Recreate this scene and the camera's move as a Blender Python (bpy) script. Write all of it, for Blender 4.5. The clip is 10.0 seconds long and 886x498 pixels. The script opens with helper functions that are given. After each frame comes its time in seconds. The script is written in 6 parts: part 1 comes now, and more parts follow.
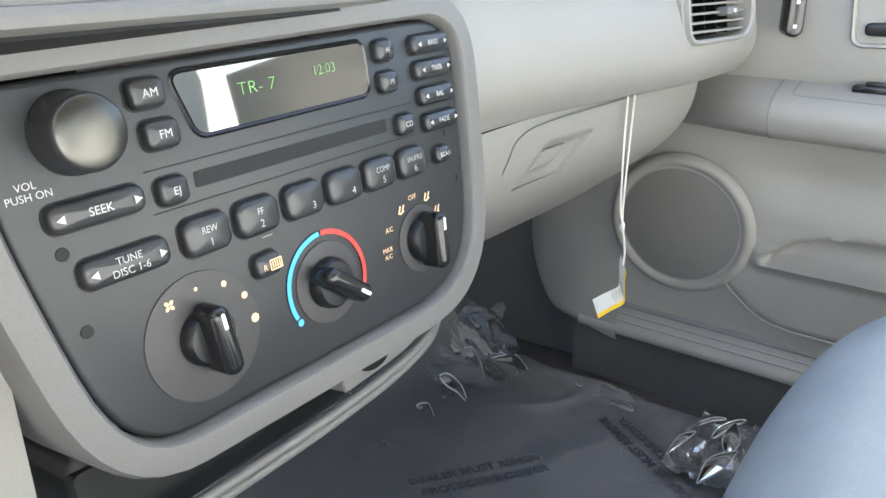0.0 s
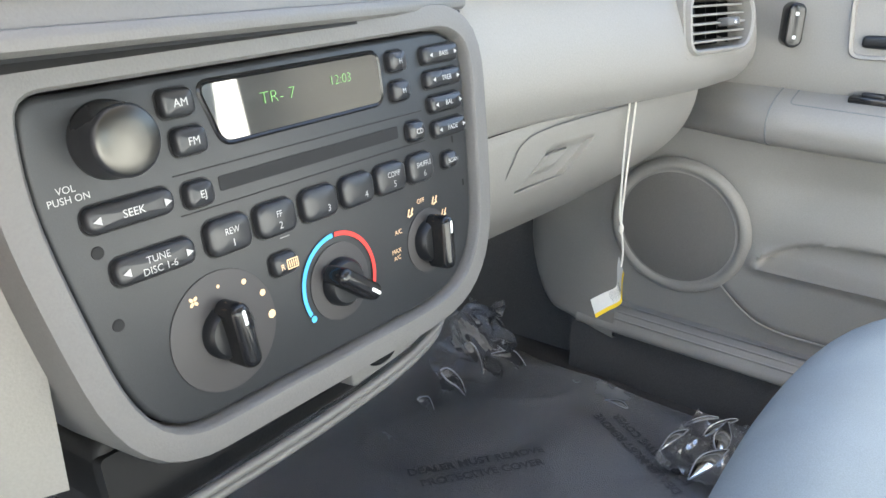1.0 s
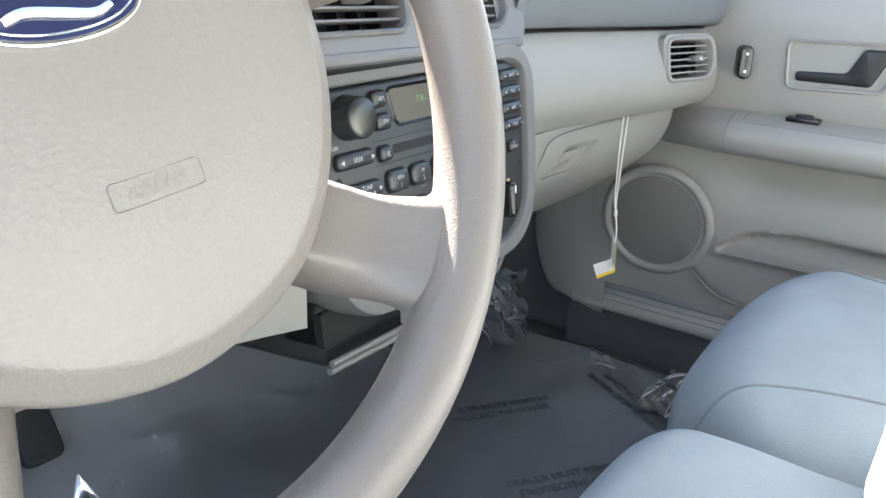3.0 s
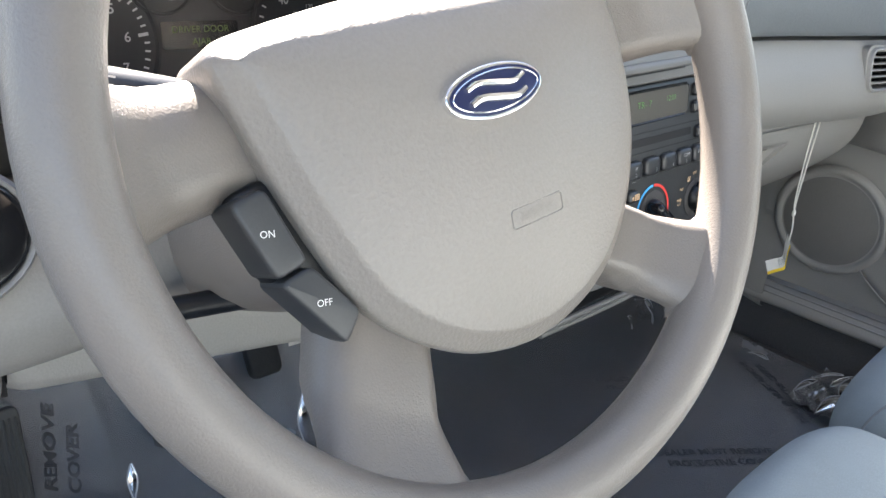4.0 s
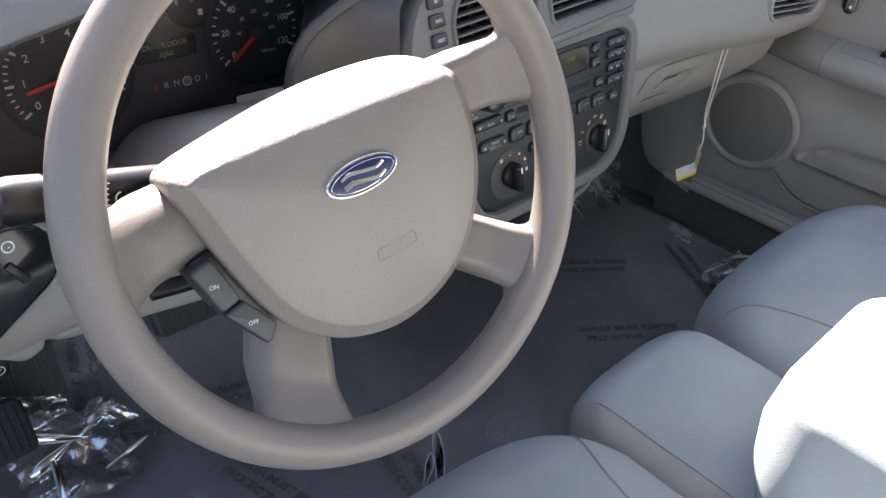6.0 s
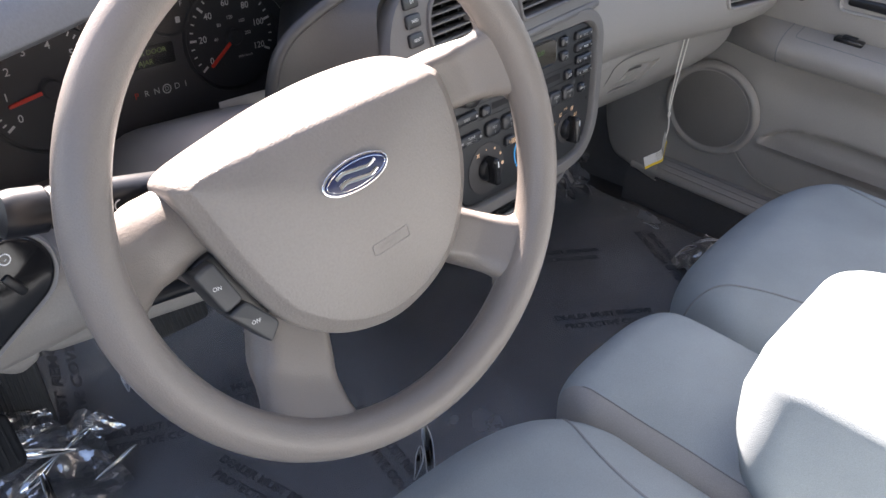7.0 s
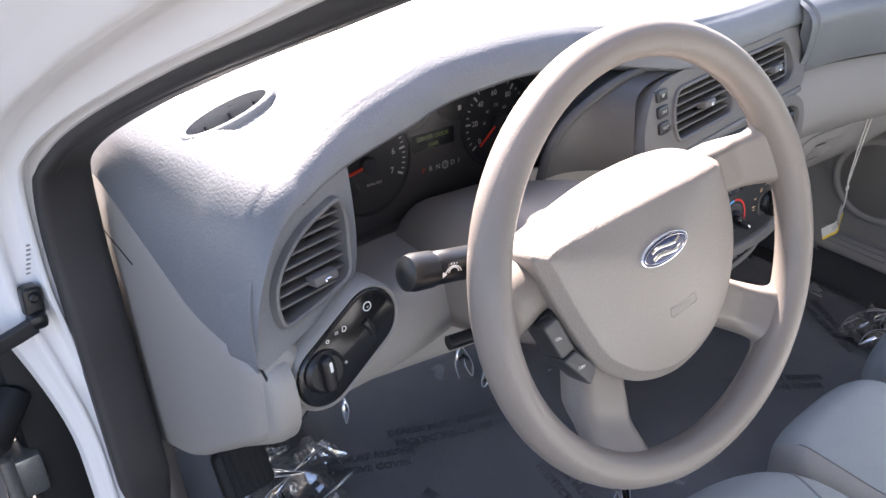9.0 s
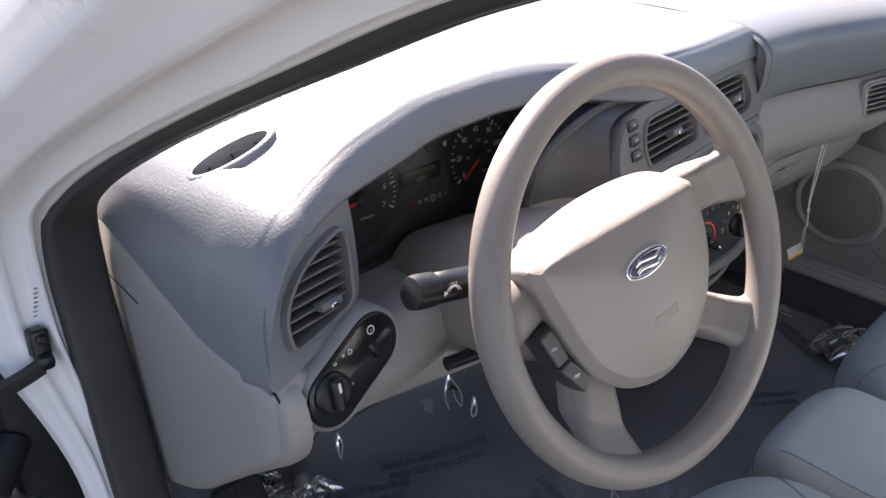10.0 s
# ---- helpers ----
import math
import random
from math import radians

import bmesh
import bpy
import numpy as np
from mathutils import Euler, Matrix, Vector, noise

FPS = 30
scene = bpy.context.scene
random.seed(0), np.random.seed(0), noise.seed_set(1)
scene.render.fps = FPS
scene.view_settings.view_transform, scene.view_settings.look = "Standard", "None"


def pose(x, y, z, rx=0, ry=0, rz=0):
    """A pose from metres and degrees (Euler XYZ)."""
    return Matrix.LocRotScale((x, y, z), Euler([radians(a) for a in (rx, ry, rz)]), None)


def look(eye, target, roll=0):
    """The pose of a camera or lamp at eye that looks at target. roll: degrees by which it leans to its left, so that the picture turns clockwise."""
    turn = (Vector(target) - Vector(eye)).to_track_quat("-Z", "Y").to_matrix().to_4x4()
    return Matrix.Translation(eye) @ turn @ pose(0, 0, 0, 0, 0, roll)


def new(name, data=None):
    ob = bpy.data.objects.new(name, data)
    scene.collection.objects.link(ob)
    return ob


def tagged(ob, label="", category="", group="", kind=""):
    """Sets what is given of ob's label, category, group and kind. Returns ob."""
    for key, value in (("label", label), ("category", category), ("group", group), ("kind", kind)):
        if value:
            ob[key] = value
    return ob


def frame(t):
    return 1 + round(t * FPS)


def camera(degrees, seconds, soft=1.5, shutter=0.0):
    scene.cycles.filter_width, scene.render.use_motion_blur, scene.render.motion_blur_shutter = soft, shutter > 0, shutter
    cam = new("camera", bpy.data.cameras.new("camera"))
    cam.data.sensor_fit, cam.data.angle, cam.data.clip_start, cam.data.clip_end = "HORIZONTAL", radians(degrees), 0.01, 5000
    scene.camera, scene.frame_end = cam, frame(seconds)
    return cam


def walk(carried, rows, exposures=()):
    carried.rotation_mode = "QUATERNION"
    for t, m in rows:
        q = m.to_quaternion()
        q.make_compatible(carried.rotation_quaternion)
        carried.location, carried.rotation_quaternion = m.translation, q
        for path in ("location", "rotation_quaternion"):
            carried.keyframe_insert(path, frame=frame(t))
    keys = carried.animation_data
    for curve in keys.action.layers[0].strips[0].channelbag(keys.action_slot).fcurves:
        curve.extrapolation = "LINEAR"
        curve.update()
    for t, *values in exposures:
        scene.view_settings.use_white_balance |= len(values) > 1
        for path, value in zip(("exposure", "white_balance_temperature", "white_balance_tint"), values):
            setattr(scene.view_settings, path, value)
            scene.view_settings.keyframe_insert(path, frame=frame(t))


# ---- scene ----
cam = camera(59.66, 10.0)
PATH = [
    (0, (-0.2146, -0.1368, 0.6701), (0.5239, 0.4384, 0.3183), -0.45),
    (0.5, (-0.2231, -0.1400, 0.6765), (0.5124, 0.4364, 0.3206), 0.16),
    (1, (-0.2335, -0.1455, 0.6840), (0.5032, 0.4268, 0.3238), 0.76),
    (1.5, (-0.2626, -0.1802, 0.7012), (0.4789, 0.3892, 0.3463), 0.93),
    (2, (-0.3291, -0.2312, 0.7067), (0.4362, 0.3142, 0.3648), 2.19),
    (2.2, (-0.3480, -0.2348, 0.7050), (0.4269, 0.3014, 0.3704), 2.42),
    (3.3, (-0.5674, -0.2358, 0.7065), (0.1924, 0.3284, 0.3834), 2.38),
    (3.5, (-0.5985, -0.2292, 0.7212), (0.1392, 0.3547, 0.3823), 3.49),
    (4, (-0.6310, -0.2350, 0.7603), (0.0143, 0.4235, 0.3732), 4.79),
    (4.5, (-0.6283, -0.2424, 0.8098), (-0.0323, 0.4187, 0.3540), 6.32),
    (5, (-0.6250, -0.2942, 0.8560), (-0.0768, 0.3824, 0.3644), 6.39),
    (5.5, (-0.6336, -0.3316, 0.8928), (-0.0781, 0.3211, 0.3777), 7.05),
    (6, (-0.6617, -0.3520, 0.9457), (-0.0673, 0.2187, 0.3791), 5.07),
    (7.5, (-0.7128, -0.3474, 0.9565), (-0.0816, 0.1870, 0.3942), 4.52),
    (7.9, (-0.7539, -0.3293, 0.9649), (-0.1223, 0.2134, 0.4112), 4.96),
    (8, (-0.7653, -0.3251, 0.9667), (-0.1406, 0.2292, 0.4166), 4.74),
    (8.2, (-0.7912, -0.3123, 0.9765), (-0.1829, 0.2608, 0.4276), 4.40),
    (8.5, (-0.8257, -0.3066, 0.9740), (-0.2453, 0.3107, 0.4429), 2.68),
    (9, (-0.8718, -0.2995, 1.0131), (-0.3135, 0.3510, 0.4981), 1.88),
    (9.5, (-0.9033, -0.3007, 1.0303), (-0.3350, 0.3619, 0.5424), 1.62),
    (9.8, (-0.9147, -0.3120, 1.0294), (-0.3358, 0.3524, 0.5568), 1.11),
    (10, (-0.9202, -0.3198, 1.0174), (-0.3157, 0.3283, 0.5542), 0.70),
]
EXPOSURES = [(0.0, 4.58, 7120, 13), (1.2, 4.52, 7100, 13), (2.2, 4.40, 7090, 13), (3.3, 4.06, 6930, 13), (4.0, 3.75, 6930, 14), (5.0, 3.45, 6950, 16), (5.5, 3.36, 6960, 17), (6.0, 3.17, 6970, 19), (8.0, 3.30, 7000, 23), (8.5, 3.46, 6950, 23), (9.0, 3.35, 7000, 23), (9.5, 3.08, 7000, 23), (10.0, 2.68, 7000, 23)]
walk(cam, [(t, look(eye, target, roll)) for t, eye, target, roll in PATH], EXPOSURES)

from functools import lru_cache
from mathutils.bvhtree import BVHTree

# ---- world and sun ----
world = bpy.data.worlds.new("daylight")
world.use_nodes = True
scene.world = world
wn = world.node_tree.nodes
sky = wn.new("ShaderNodeTexSky")
sky.sky_type = "NISHITA"
sky.sun_disc = False
sky.sun_elevation, sky.sun_rotation = radians(36), radians(20)
wn["Background"].inputs["Strength"].default_value = 0.055
world.node_tree.links.new(sky.outputs[0], wn["Background"].inputs["Color"])
SUN_EL, SUN_AZ = radians(36), radians(-20)          # azimuth: from straight ahead towards the driver's side
sun = new("sun", bpy.data.lights.new("sun", "SUN"))
sun.data.energy, sun.data.angle, sun.data.color = 5.0, radians(0.5), (1.0, 0.96, 0.9)
sun_from = Vector((-math.sin(SUN_AZ) * math.cos(SUN_EL), math.cos(SUN_AZ) * math.cos(SUN_EL), math.sin(SUN_EL)))
sun.matrix_world = look(sun_from * 20, (0, 0, 0))


# ---- materials ----
def material(name, color, rough=0.5, metal=0.0, grain=0.0, bump=0.0, size=400.0, stain=0.1, coat=0.0, spec=0.5, stretch=(1, 1, 1), island=0.0):
    """A surface with fine grain in its colour and relief, and broad soft stains."""
    m = bpy.data.materials.new(name)
    m.use_nodes = True
    n, l = m.node_tree.nodes, m.node_tree.links
    b = n["Principled BSDF"]
    b.inputs["Roughness"].default_value, b.inputs["Metallic"].default_value = rough, metal
    b.inputs["Specular IOR Level"].default_value = spec
    b.inputs["Coat Weight"].default_value = coat
    b.inputs["Coat Roughness"].default_value = 0.08
    co = n.new("ShaderNodeTexCoord")
    mp = n.new("ShaderNodeMapping")
    mp.inputs["Scale"].default_value = stretch
    l.new(co.outputs["Object"], mp.inputs[0])
    fine = n.new("ShaderNodeTexNoise")
    fine.inputs["Scale"].default_value, fine.inputs["Detail"].default_value = size, 3
    broad = n.new("ShaderNodeTexNoise")
    broad.inputs["Scale"].default_value, broad.inputs["Detail"].default_value = 9, 5
    l.new(mp.outputs[0], fine.inputs[0])
    l.new(co.outputs["Object"], broad.inputs[0])
    mix = n.new("ShaderNodeMix")
    mix.data_type = "RGBA"
    mix.inputs["A"].default_value = (*[c * (1 - stain) for c in color], 1)
    mix.inputs["B"].default_value = (*[min(1, c * (1 + stain)) for c in color], 1)
    l.new(broad.outputs["Fac"], mix.inputs["Factor"])
    mul = n.new("ShaderNodeMix")
    mul.data_type, mul.blend_type = "RGBA", "MULTIPLY"
    mul.inputs["Factor"].default_value = grain
    l.new(mix.outputs["Result"], mul.inputs["A"])
    l.new(fine.outputs["Fac"], mul.inputs["B"])
    l.new(mul.outputs["Result"], b.inputs["Base Color"])
    if bump:
        bp = n.new("ShaderNodeBump")
        bp.inputs["Strength"].default_value, bp.inputs["Distance"].default_value = bump, 0.001
        l.new(fine.outputs["Fac"], bp.inputs["Height"])
        l.new(bp.outputs[0], b.inputs["Normal"])
    ra = n.new("ShaderNodeMapRange")
    ra.inputs["To Min"].default_value, ra.inputs["To Max"].default_value = max(0.03, rough - 0.08), min(1, rough + 0.08)
    l.new(broad.outputs["Fac"], ra.inputs["Value"])
    l.new(ra.outputs[0], b.inputs["Roughness"])
    return m


def plain(name, color, rough=0.5, metal=0.0, emit=0.0):
    m = bpy.data.materials.new(name)
    m.use_nodes = True
    b = m.node_tree.nodes["Principled BSDF"]
    b.inputs["Base Color"].default_value = (*color, 1)
    b.inputs["Roughness"].default_value, b.inputs["Metallic"].default_value = rough, metal
    if emit:
        b.inputs["Emission Color"].default_value = (*color, 1)
        b.inputs["Emission Strength"].default_value = emit
    return m


VINYL_TOP = material("dash_vinyl", (0.168, 0.180, 0.194), 0.42, grain=0.25, bump=0.38, size=430, stain=0.05, spec=0.6)
VINYL_MID = material("grey_plastic", (0.16, 0.154, 0.149), 0.5, grain=0.2, bump=0.22, size=700, stain=0.05)
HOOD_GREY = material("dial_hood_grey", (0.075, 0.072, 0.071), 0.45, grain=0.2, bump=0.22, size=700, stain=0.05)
VINYL_LOW = material("light_grey_plastic", (0.305, 0.290, 0.270), 0.5, grain=0.2, bump=0.22, size=650, stain=0.05)
DOOR_GREY = material("door_plastic", (0.325, 0.309, 0.290), 0.52, grain=0.2, bump=0.22, size=600, stain=0.06)
WHEEL_GREY = material("wheel_rubber", (0.215, 0.190, 0.170), 0.36, grain=0.15, bump=0.3, size=900, stain=0.06)
PAD_GREY = material("horn_pad_vinyl", (0.262, 0.236, 0.213), 0.36, grain=0.18, bump=0.4, size=520, stain=0.05)
PANEL_BLACK = material("control_panel_black", (0.026, 0.028, 0.031), 0.40, grain=0.3, bump=0.1, size=1500, stain=0.2)
BUTTON_BLACK = material("button_rubber", (0.030, 0.031, 0.034), 0.28, grain=0.2, bump=0.05, size=1500, stain=0.2)
GLOSS_BLACK = material("gloss_black", (0.012, 0.012, 0.013), 0.16, stain=0.2)
FACE_GREY = material("cluster_face", (0.085, 0.078, 0.078), 0.55, grain=0.2, bump=0.05, size=1200, stain=0.2)
DIAL_BLACK = material("dial_black", (0.045, 0.042, 0.043), 0.5, stain=0.2)
STALK_BLACK = material("stalk_black", (0.009, 0.010, 0.012), 0.33, grain=0.2, bump=0.1, size=900, stain=0.15)
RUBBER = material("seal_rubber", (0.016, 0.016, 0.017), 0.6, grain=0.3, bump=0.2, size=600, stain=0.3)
SEAL_RUBBER = material("dusty_seal_rubber", (0.040, 0.038, 0.038), 0.55, grain=0.3, bump=0.2, size=600, stain=0.4)
SLOT = plain("slot_dark", (0.006, 0.006, 0.007), 0.7)
CLOTH = material("seat_velour", (0.335, 0.376, 0.392), 0.95, grain=0.35, bump=0.5, size=1100, stain=0.24, spec=0.15)
CLOTH_WORN = material("worn_velour", (0.36, 0.355, 0.35), 0.95, grain=0.4, bump=0.5, size=1100, stain=0.22, spec=0.15)
SEAM = material("seat_seam", (0.28, 0.29, 0.30), 0.95, grain=0.4, bump=0.4, size=900, spec=0.1)
CARPET = material("carpet", (0.14, 0.136, 0.140), 0.98, grain=0.7, bump=1.0, size=700, stain=0.2, spec=0.1)
PAINT = material("body_paint", (0.78, 0.77, 0.76), 0.3, stain=0.03)
BOOT = material("ribbed_rubber", (0.075, 0.073, 0.072), 0.6, grain=0.3, bump=0.2, size=300, stain=0.2)
STEEL = material("bare_steel", (0.45, 0.45, 0.44), 0.42, metal=0.8, grain=0.3, size=200, stain=0.2)
GRILLE = material("speaker_cloth", (0.27, 0.255, 0.24), 0.85, grain=0.7, bump=0.8, size=1400, stain=0.1)
PEDAL = material("pedal_rubber", (0.018, 0.018, 0.019), 0.7, grain=0.3, bump=0.3, size=300, stain=0.3)
BUTTON_GREY = material("switch_grey", (0.05, 0.052, 0.055), 0.42, grain=0.2, bump=0.08, size=900, stain=0.15)
CHROME = plain("chrome", (0.85, 0.85, 0.85), 0.12, 1.0)
LOGO_BLUE = plain("badge_blue", (0.018, 0.025, 0.075), 0.25)
PRINT = plain("white_print", (0.8, 0.8, 0.78), 0.6)
PRINT_AMBER = plain("amber_print", (0.95, 0.62, 0.36), 0.6)
PRINT_RED = plain("red_print", (0.8, 0.05, 0.04), 0.5)
PRINT_BLUE = plain("blue_print", (0.05, 0.42, 0.85), 0.5)
PRINT_GREY = plain("grey_print", (0.25, 0.25, 0.25), 0.6)
PRINT_SOFT = plain("soft_white_print", (0.46, 0.46, 0.45), 0.6)
PRINT_DARK = plain("dark_print", (0.075, 0.075, 0.08), 0.6)
NEEDLE = plain("needle_red", (0.9, 0.06, 0.03), 0.5)
GREEN = plain("display_green", (0.16, 0.42, 0.12), 0.5, emit=0.05)
DIM_GREEN = plain("message_green", (0.13, 0.19, 0.05), 0.6, emit=0.015)
TAG_PAPER = material("tag_paper", (0.72, 0.70, 0.66), 0.8, grain=0.1, size=300)
TAG_YELLOW = plain("tag_yellow", (0.85, 0.58, 0.03), 0.7)
CORD = material("tag_cord", (0.75, 0.72, 0.66), 0.9)
ASPHALT = material("asphalt", (0.085, 0.082, 0.078), 0.9, grain=0.4, bump=0.6, size=120, stain=0.2)
HEADLINER = material("headliner", (0.45, 0.43, 0.40), 0.95, grain=0.3, bump=0.3, size=800)


def film_material(name, haze, ior, rough):
    """Clear plastic film: see-through, a little milky, with a plain gloss."""
    m = bpy.data.materials.new(name)
    m.use_nodes = True
    n, l = m.node_tree.nodes, m.node_tree.links
    tr = n.new("ShaderNodeBsdfTransparent")
    tr.inputs[0].default_value = (0.97, 0.97, 0.98, 1)
    df = n.new("ShaderNodeBsdfDiffuse")
    df.inputs[0].default_value = (0.75, 0.76, 0.80, 1)
    gl = n.new("ShaderNodeBsdfGlossy")
    gl.inputs["Roughness"].default_value = rough
    noi = n.new("ShaderNodeTexNoise")
    noi.inputs["Scale"].default_value, noi.inputs["Detail"].default_value = 11, 5
    co = n.new("ShaderNodeTexCoord")
    l.new(co.outputs["Object"], noi.inputs[0])
    bp = n.new("ShaderNodeBump")
    bp.inputs["Strength"].default_value, bp.inputs["Distance"].default_value = 0.15, 0.01
    l.new(noi.outputs["Fac"], bp.inputs["Height"])
    l.new(bp.outputs[0], gl.inputs["Normal"])
    mr = n.new("ShaderNodeMapRange")
    mr.inputs["To Min"].default_value, mr.inputs["To Max"].default_value = haze * 0.4, haze * 1.6
    l.new(noi.outputs["Fac"], mr.inputs["Value"])
    m1, m2 = n.new("ShaderNodeMixShader"), n.new("ShaderNodeMixShader")
    l.new(mr.outputs[0], m1.inputs[0])
    l.new(tr.outputs[0], m1.inputs[1])
    l.new(df.outputs[0], m1.inputs[2])
    fr = n.new("ShaderNodeFresnel")
    fr.inputs[0].default_value = ior
    l.new(fr.outputs[0], m2.inputs[0])
    l.new(m1.outputs[0], m2.inputs[1])
    l.new(gl.outputs[0], m2.inputs[2])
    l.new(m2.outputs[0], n["Material Output"].inputs[0])
    return m


def glass_material(name, tint, mix=0.06, rough=0.02):
    m = bpy.data.materials.new(name)
    m.use_nodes = True
    n, l = m.node_tree.nodes, m.node_tree.links
    g = n.new("ShaderNodeBsdfGlossy")
    g.inputs["Roughness"].default_value = rough
    tr = n.new("ShaderNodeBsdfTransparent")
    tr.inputs[0].default_value = (*tint, 1)
    mx = n.new("ShaderNodeMixShader")
    fr = n.new("ShaderNodeFresnel")
    fr.inputs[0].default_value = 1.5
    l.new(fr.outputs[0], mx.inputs[0])
    l.new(tr.outputs[0], mx.inputs[1])
    l.new(g.outputs[0], mx.inputs[2])
    l.new(mx.outputs[0], n["Material Output"].inputs[0])
    return m


FILM = film_material("plastic_film", 0.27, 1.9, 0.25)
SHARD_FILM = film_material("film_facet", 0.17, 4.6, 0.08)
FOLD_FILM = film_material("film_blade", 0.24, 4.0, 0.10)
# milky white, paints the glints along the edges of the folds
GLINT_FILM = film_material("glint_film", 0.62, 3.0, 0.10)
GLASS = glass_material("window_glass", (0.93, 0.96, 0.95))
LENS = glass_material("cluster_lens", (0.9, 0.9, 0.9), rough=0.32)


# ---- building helpers ----
def mesh_of(bm, name, mat, smooth=True):
    me = bpy.data.meshes.new(name)
    bm.normal_update()
    bm.to_mesh(me)
    bm.free()
    me.materials.append(mat)
    if smooth:
        for p in me.polygons:
            p.use_smooth = True
    return me


def part(name, bm, mat, parent=None, label="", smooth=True, angle=40):
    """Links a bmesh as one mesh object under a thing or a part."""
    me = mesh_of(bm, name, mat, smooth)
    ob = new(name, me)
    if smooth:
        sharp_edges(me, angle)
    if parent is not None:
        ob.parent = parent
    if label:
        ob["label"] = label
    return ob


def sharp_edges(me, angle):
    bm = bmesh.new()
    bm.from_mesh(me)
    lim = radians(angle)
    for e in bm.edges:
        if len(e.link_faces) == 2 and e.calc_face_angle(0) > lim:
            e.smooth = False
    bm.to_mesh(me)
    bm.free()


def thing(name, label, category, group="", kind="", at=(0, 0, 0)):
    ob = new(name)
    ob.empty_display_size = 0.02
    return tagged(ob, label, category, group, kind)


def V(*a):
    return Vector(a)


def frame_matrix(origin, ux, uy, uz):
    m = Matrix((ux, uy, uz)).transposed().to_4x4()
    m.translation = origin
    return m


def box(size, centre=(0, 0, 0), bevel=0.0, seg=2, m=None):
    bm = bmesh.new()
    bmesh.ops.create_cube(bm, size=1)
    for v in bm.verts:
        v.co = Vector((v.co.x * size[0] + centre[0], v.co.y * size[1] + centre[1], v.co.z * size[2] + centre[2]))
    if bevel:
        bmesh.ops.bevel(bm, geom=bm.edges[:], offset=bevel, segments=seg, affect="EDGES", profile=0.5)
    if m is not None:
        bm.transform(m)
    return bm


def rounded_rect(w, h, r, n=5):
    r = min(r, w / 2 - 1e-5, h / 2 - 1e-5)
    out = []
    for cx, cy, a0 in ((w / 2 - r, h / 2 - r, 0), (-w / 2 + r, h / 2 - r, 90), (-w / 2 + r, -h / 2 + r, 180), (w / 2 - r, -h / 2 + r, 270)):
        for i in range(n + 1):
            a = radians(a0 + 90 * i / n)
            out.append((cx + r * math.cos(a), cy + r * math.sin(a)))
    return out


def round_poly(pts, r, n=4):
    """A polygon with its corners rounded by arcs cut r along each side (r: one number or one a corner)."""
    out = []
    k = len(pts)
    for i in range(k):
        p0, p, p1 = Vector(pts[i - 1]), Vector(pts[i]), Vector(pts[(i + 1) % k])
        rr = r[i] if isinstance(r, (list, tuple)) else r
        a, b = p0 - p, p1 - p
        ra = min(rr, a.length * 0.49)
        rb = min(rr, b.length * 0.49)
        s, e = p + a.normalized() * ra, p + b.normalized() * rb
        for j in range(n + 1):
            t = j / n
            out.append(tuple((1 - t) ** 2 * s + 2 * t * (1 - t) * p + t * t * e))
    return out


def offset_poly(pts, d):
    """Counter-clockwise polygon moved outwards by d."""
    out = []
    k = len(pts)
    for i in range(k):
        p0, p, p1 = Vector(pts[i - 1][:2]), Vector(pts[i][:2]), Vector(pts[(i + 1) % k][:2])
        a, b = (p - p0), (p1 - p)
        if a.length < 1e-7:
            a = b
        if b.length < 1e-7:
            b = a
        na, nb = Vector((a.y, -a.x)).normalized(), Vector((b.y, -b.x)).normalized()
        nn = (na + nb)
        nn = nn.normalized() if nn.length > 1e-6 else na
        out.append(tuple(p + nn * (d / max(0.5, nn.dot(na)))))
    return out


def rings(levels, m=None, cap_first=False, cap_last=True):
    """Joins closed rings of equal length, each a list of 3D points, into a skin."""
    bm = bmesh.new()
    rows = [[bm.verts.new(p) for p in ring] for ring in levels]
    k = len(rows[0])
    for a, b in zip(rows, rows[1:]):
        for i in range(k):
            bm.faces.new((a[i], a[(i + 1) % k], b[(i + 1) % k], b[i]))
    caps = []
    if cap_first:
        caps.append(bm.faces.new(rows[0][::-1]))
    if cap_last:
        caps.append(bm.faces.new(rows[-1]))
    if caps:
        bm.normal_update()
        bmesh.ops.triangulate(bm, faces=caps)
    if m is not None:
        bm.transform(m)
    return bm


def slab(pts, h0, h1, r=0.0, m=None, cap_first=False, seg=3, dome=0.0):
    """A plate of that outline (counter-clockwise) from height h0 to h1, its upper edge rounded by r."""
    lv = [[(*p, h0) for p in pts]]
    if r:
        for i in range(seg + 1):
            a = radians(90 * i / seg)
            d = -r * (1 - math.cos(a))
            lv.append([(*q, h1 - r + r * math.sin(a)) for q in offset_poly(pts, d)])
    else:
        lv.append([(*p, h1) for p in pts])
    if dome:
        base = lv[-1]
        c = Vector((sum(p[0] for p in base) / len(base), sum(p[1] for p in base) / len(base)))
        for s in (0.85, 0.6, 0.3):
            lv.append([((p[0] - c.x) * s + c.x, (p[1] - c.y) * s + c.y, h1 + dome * (1 - s * s)) for p in base])
    return rings(lv, m, cap_first)


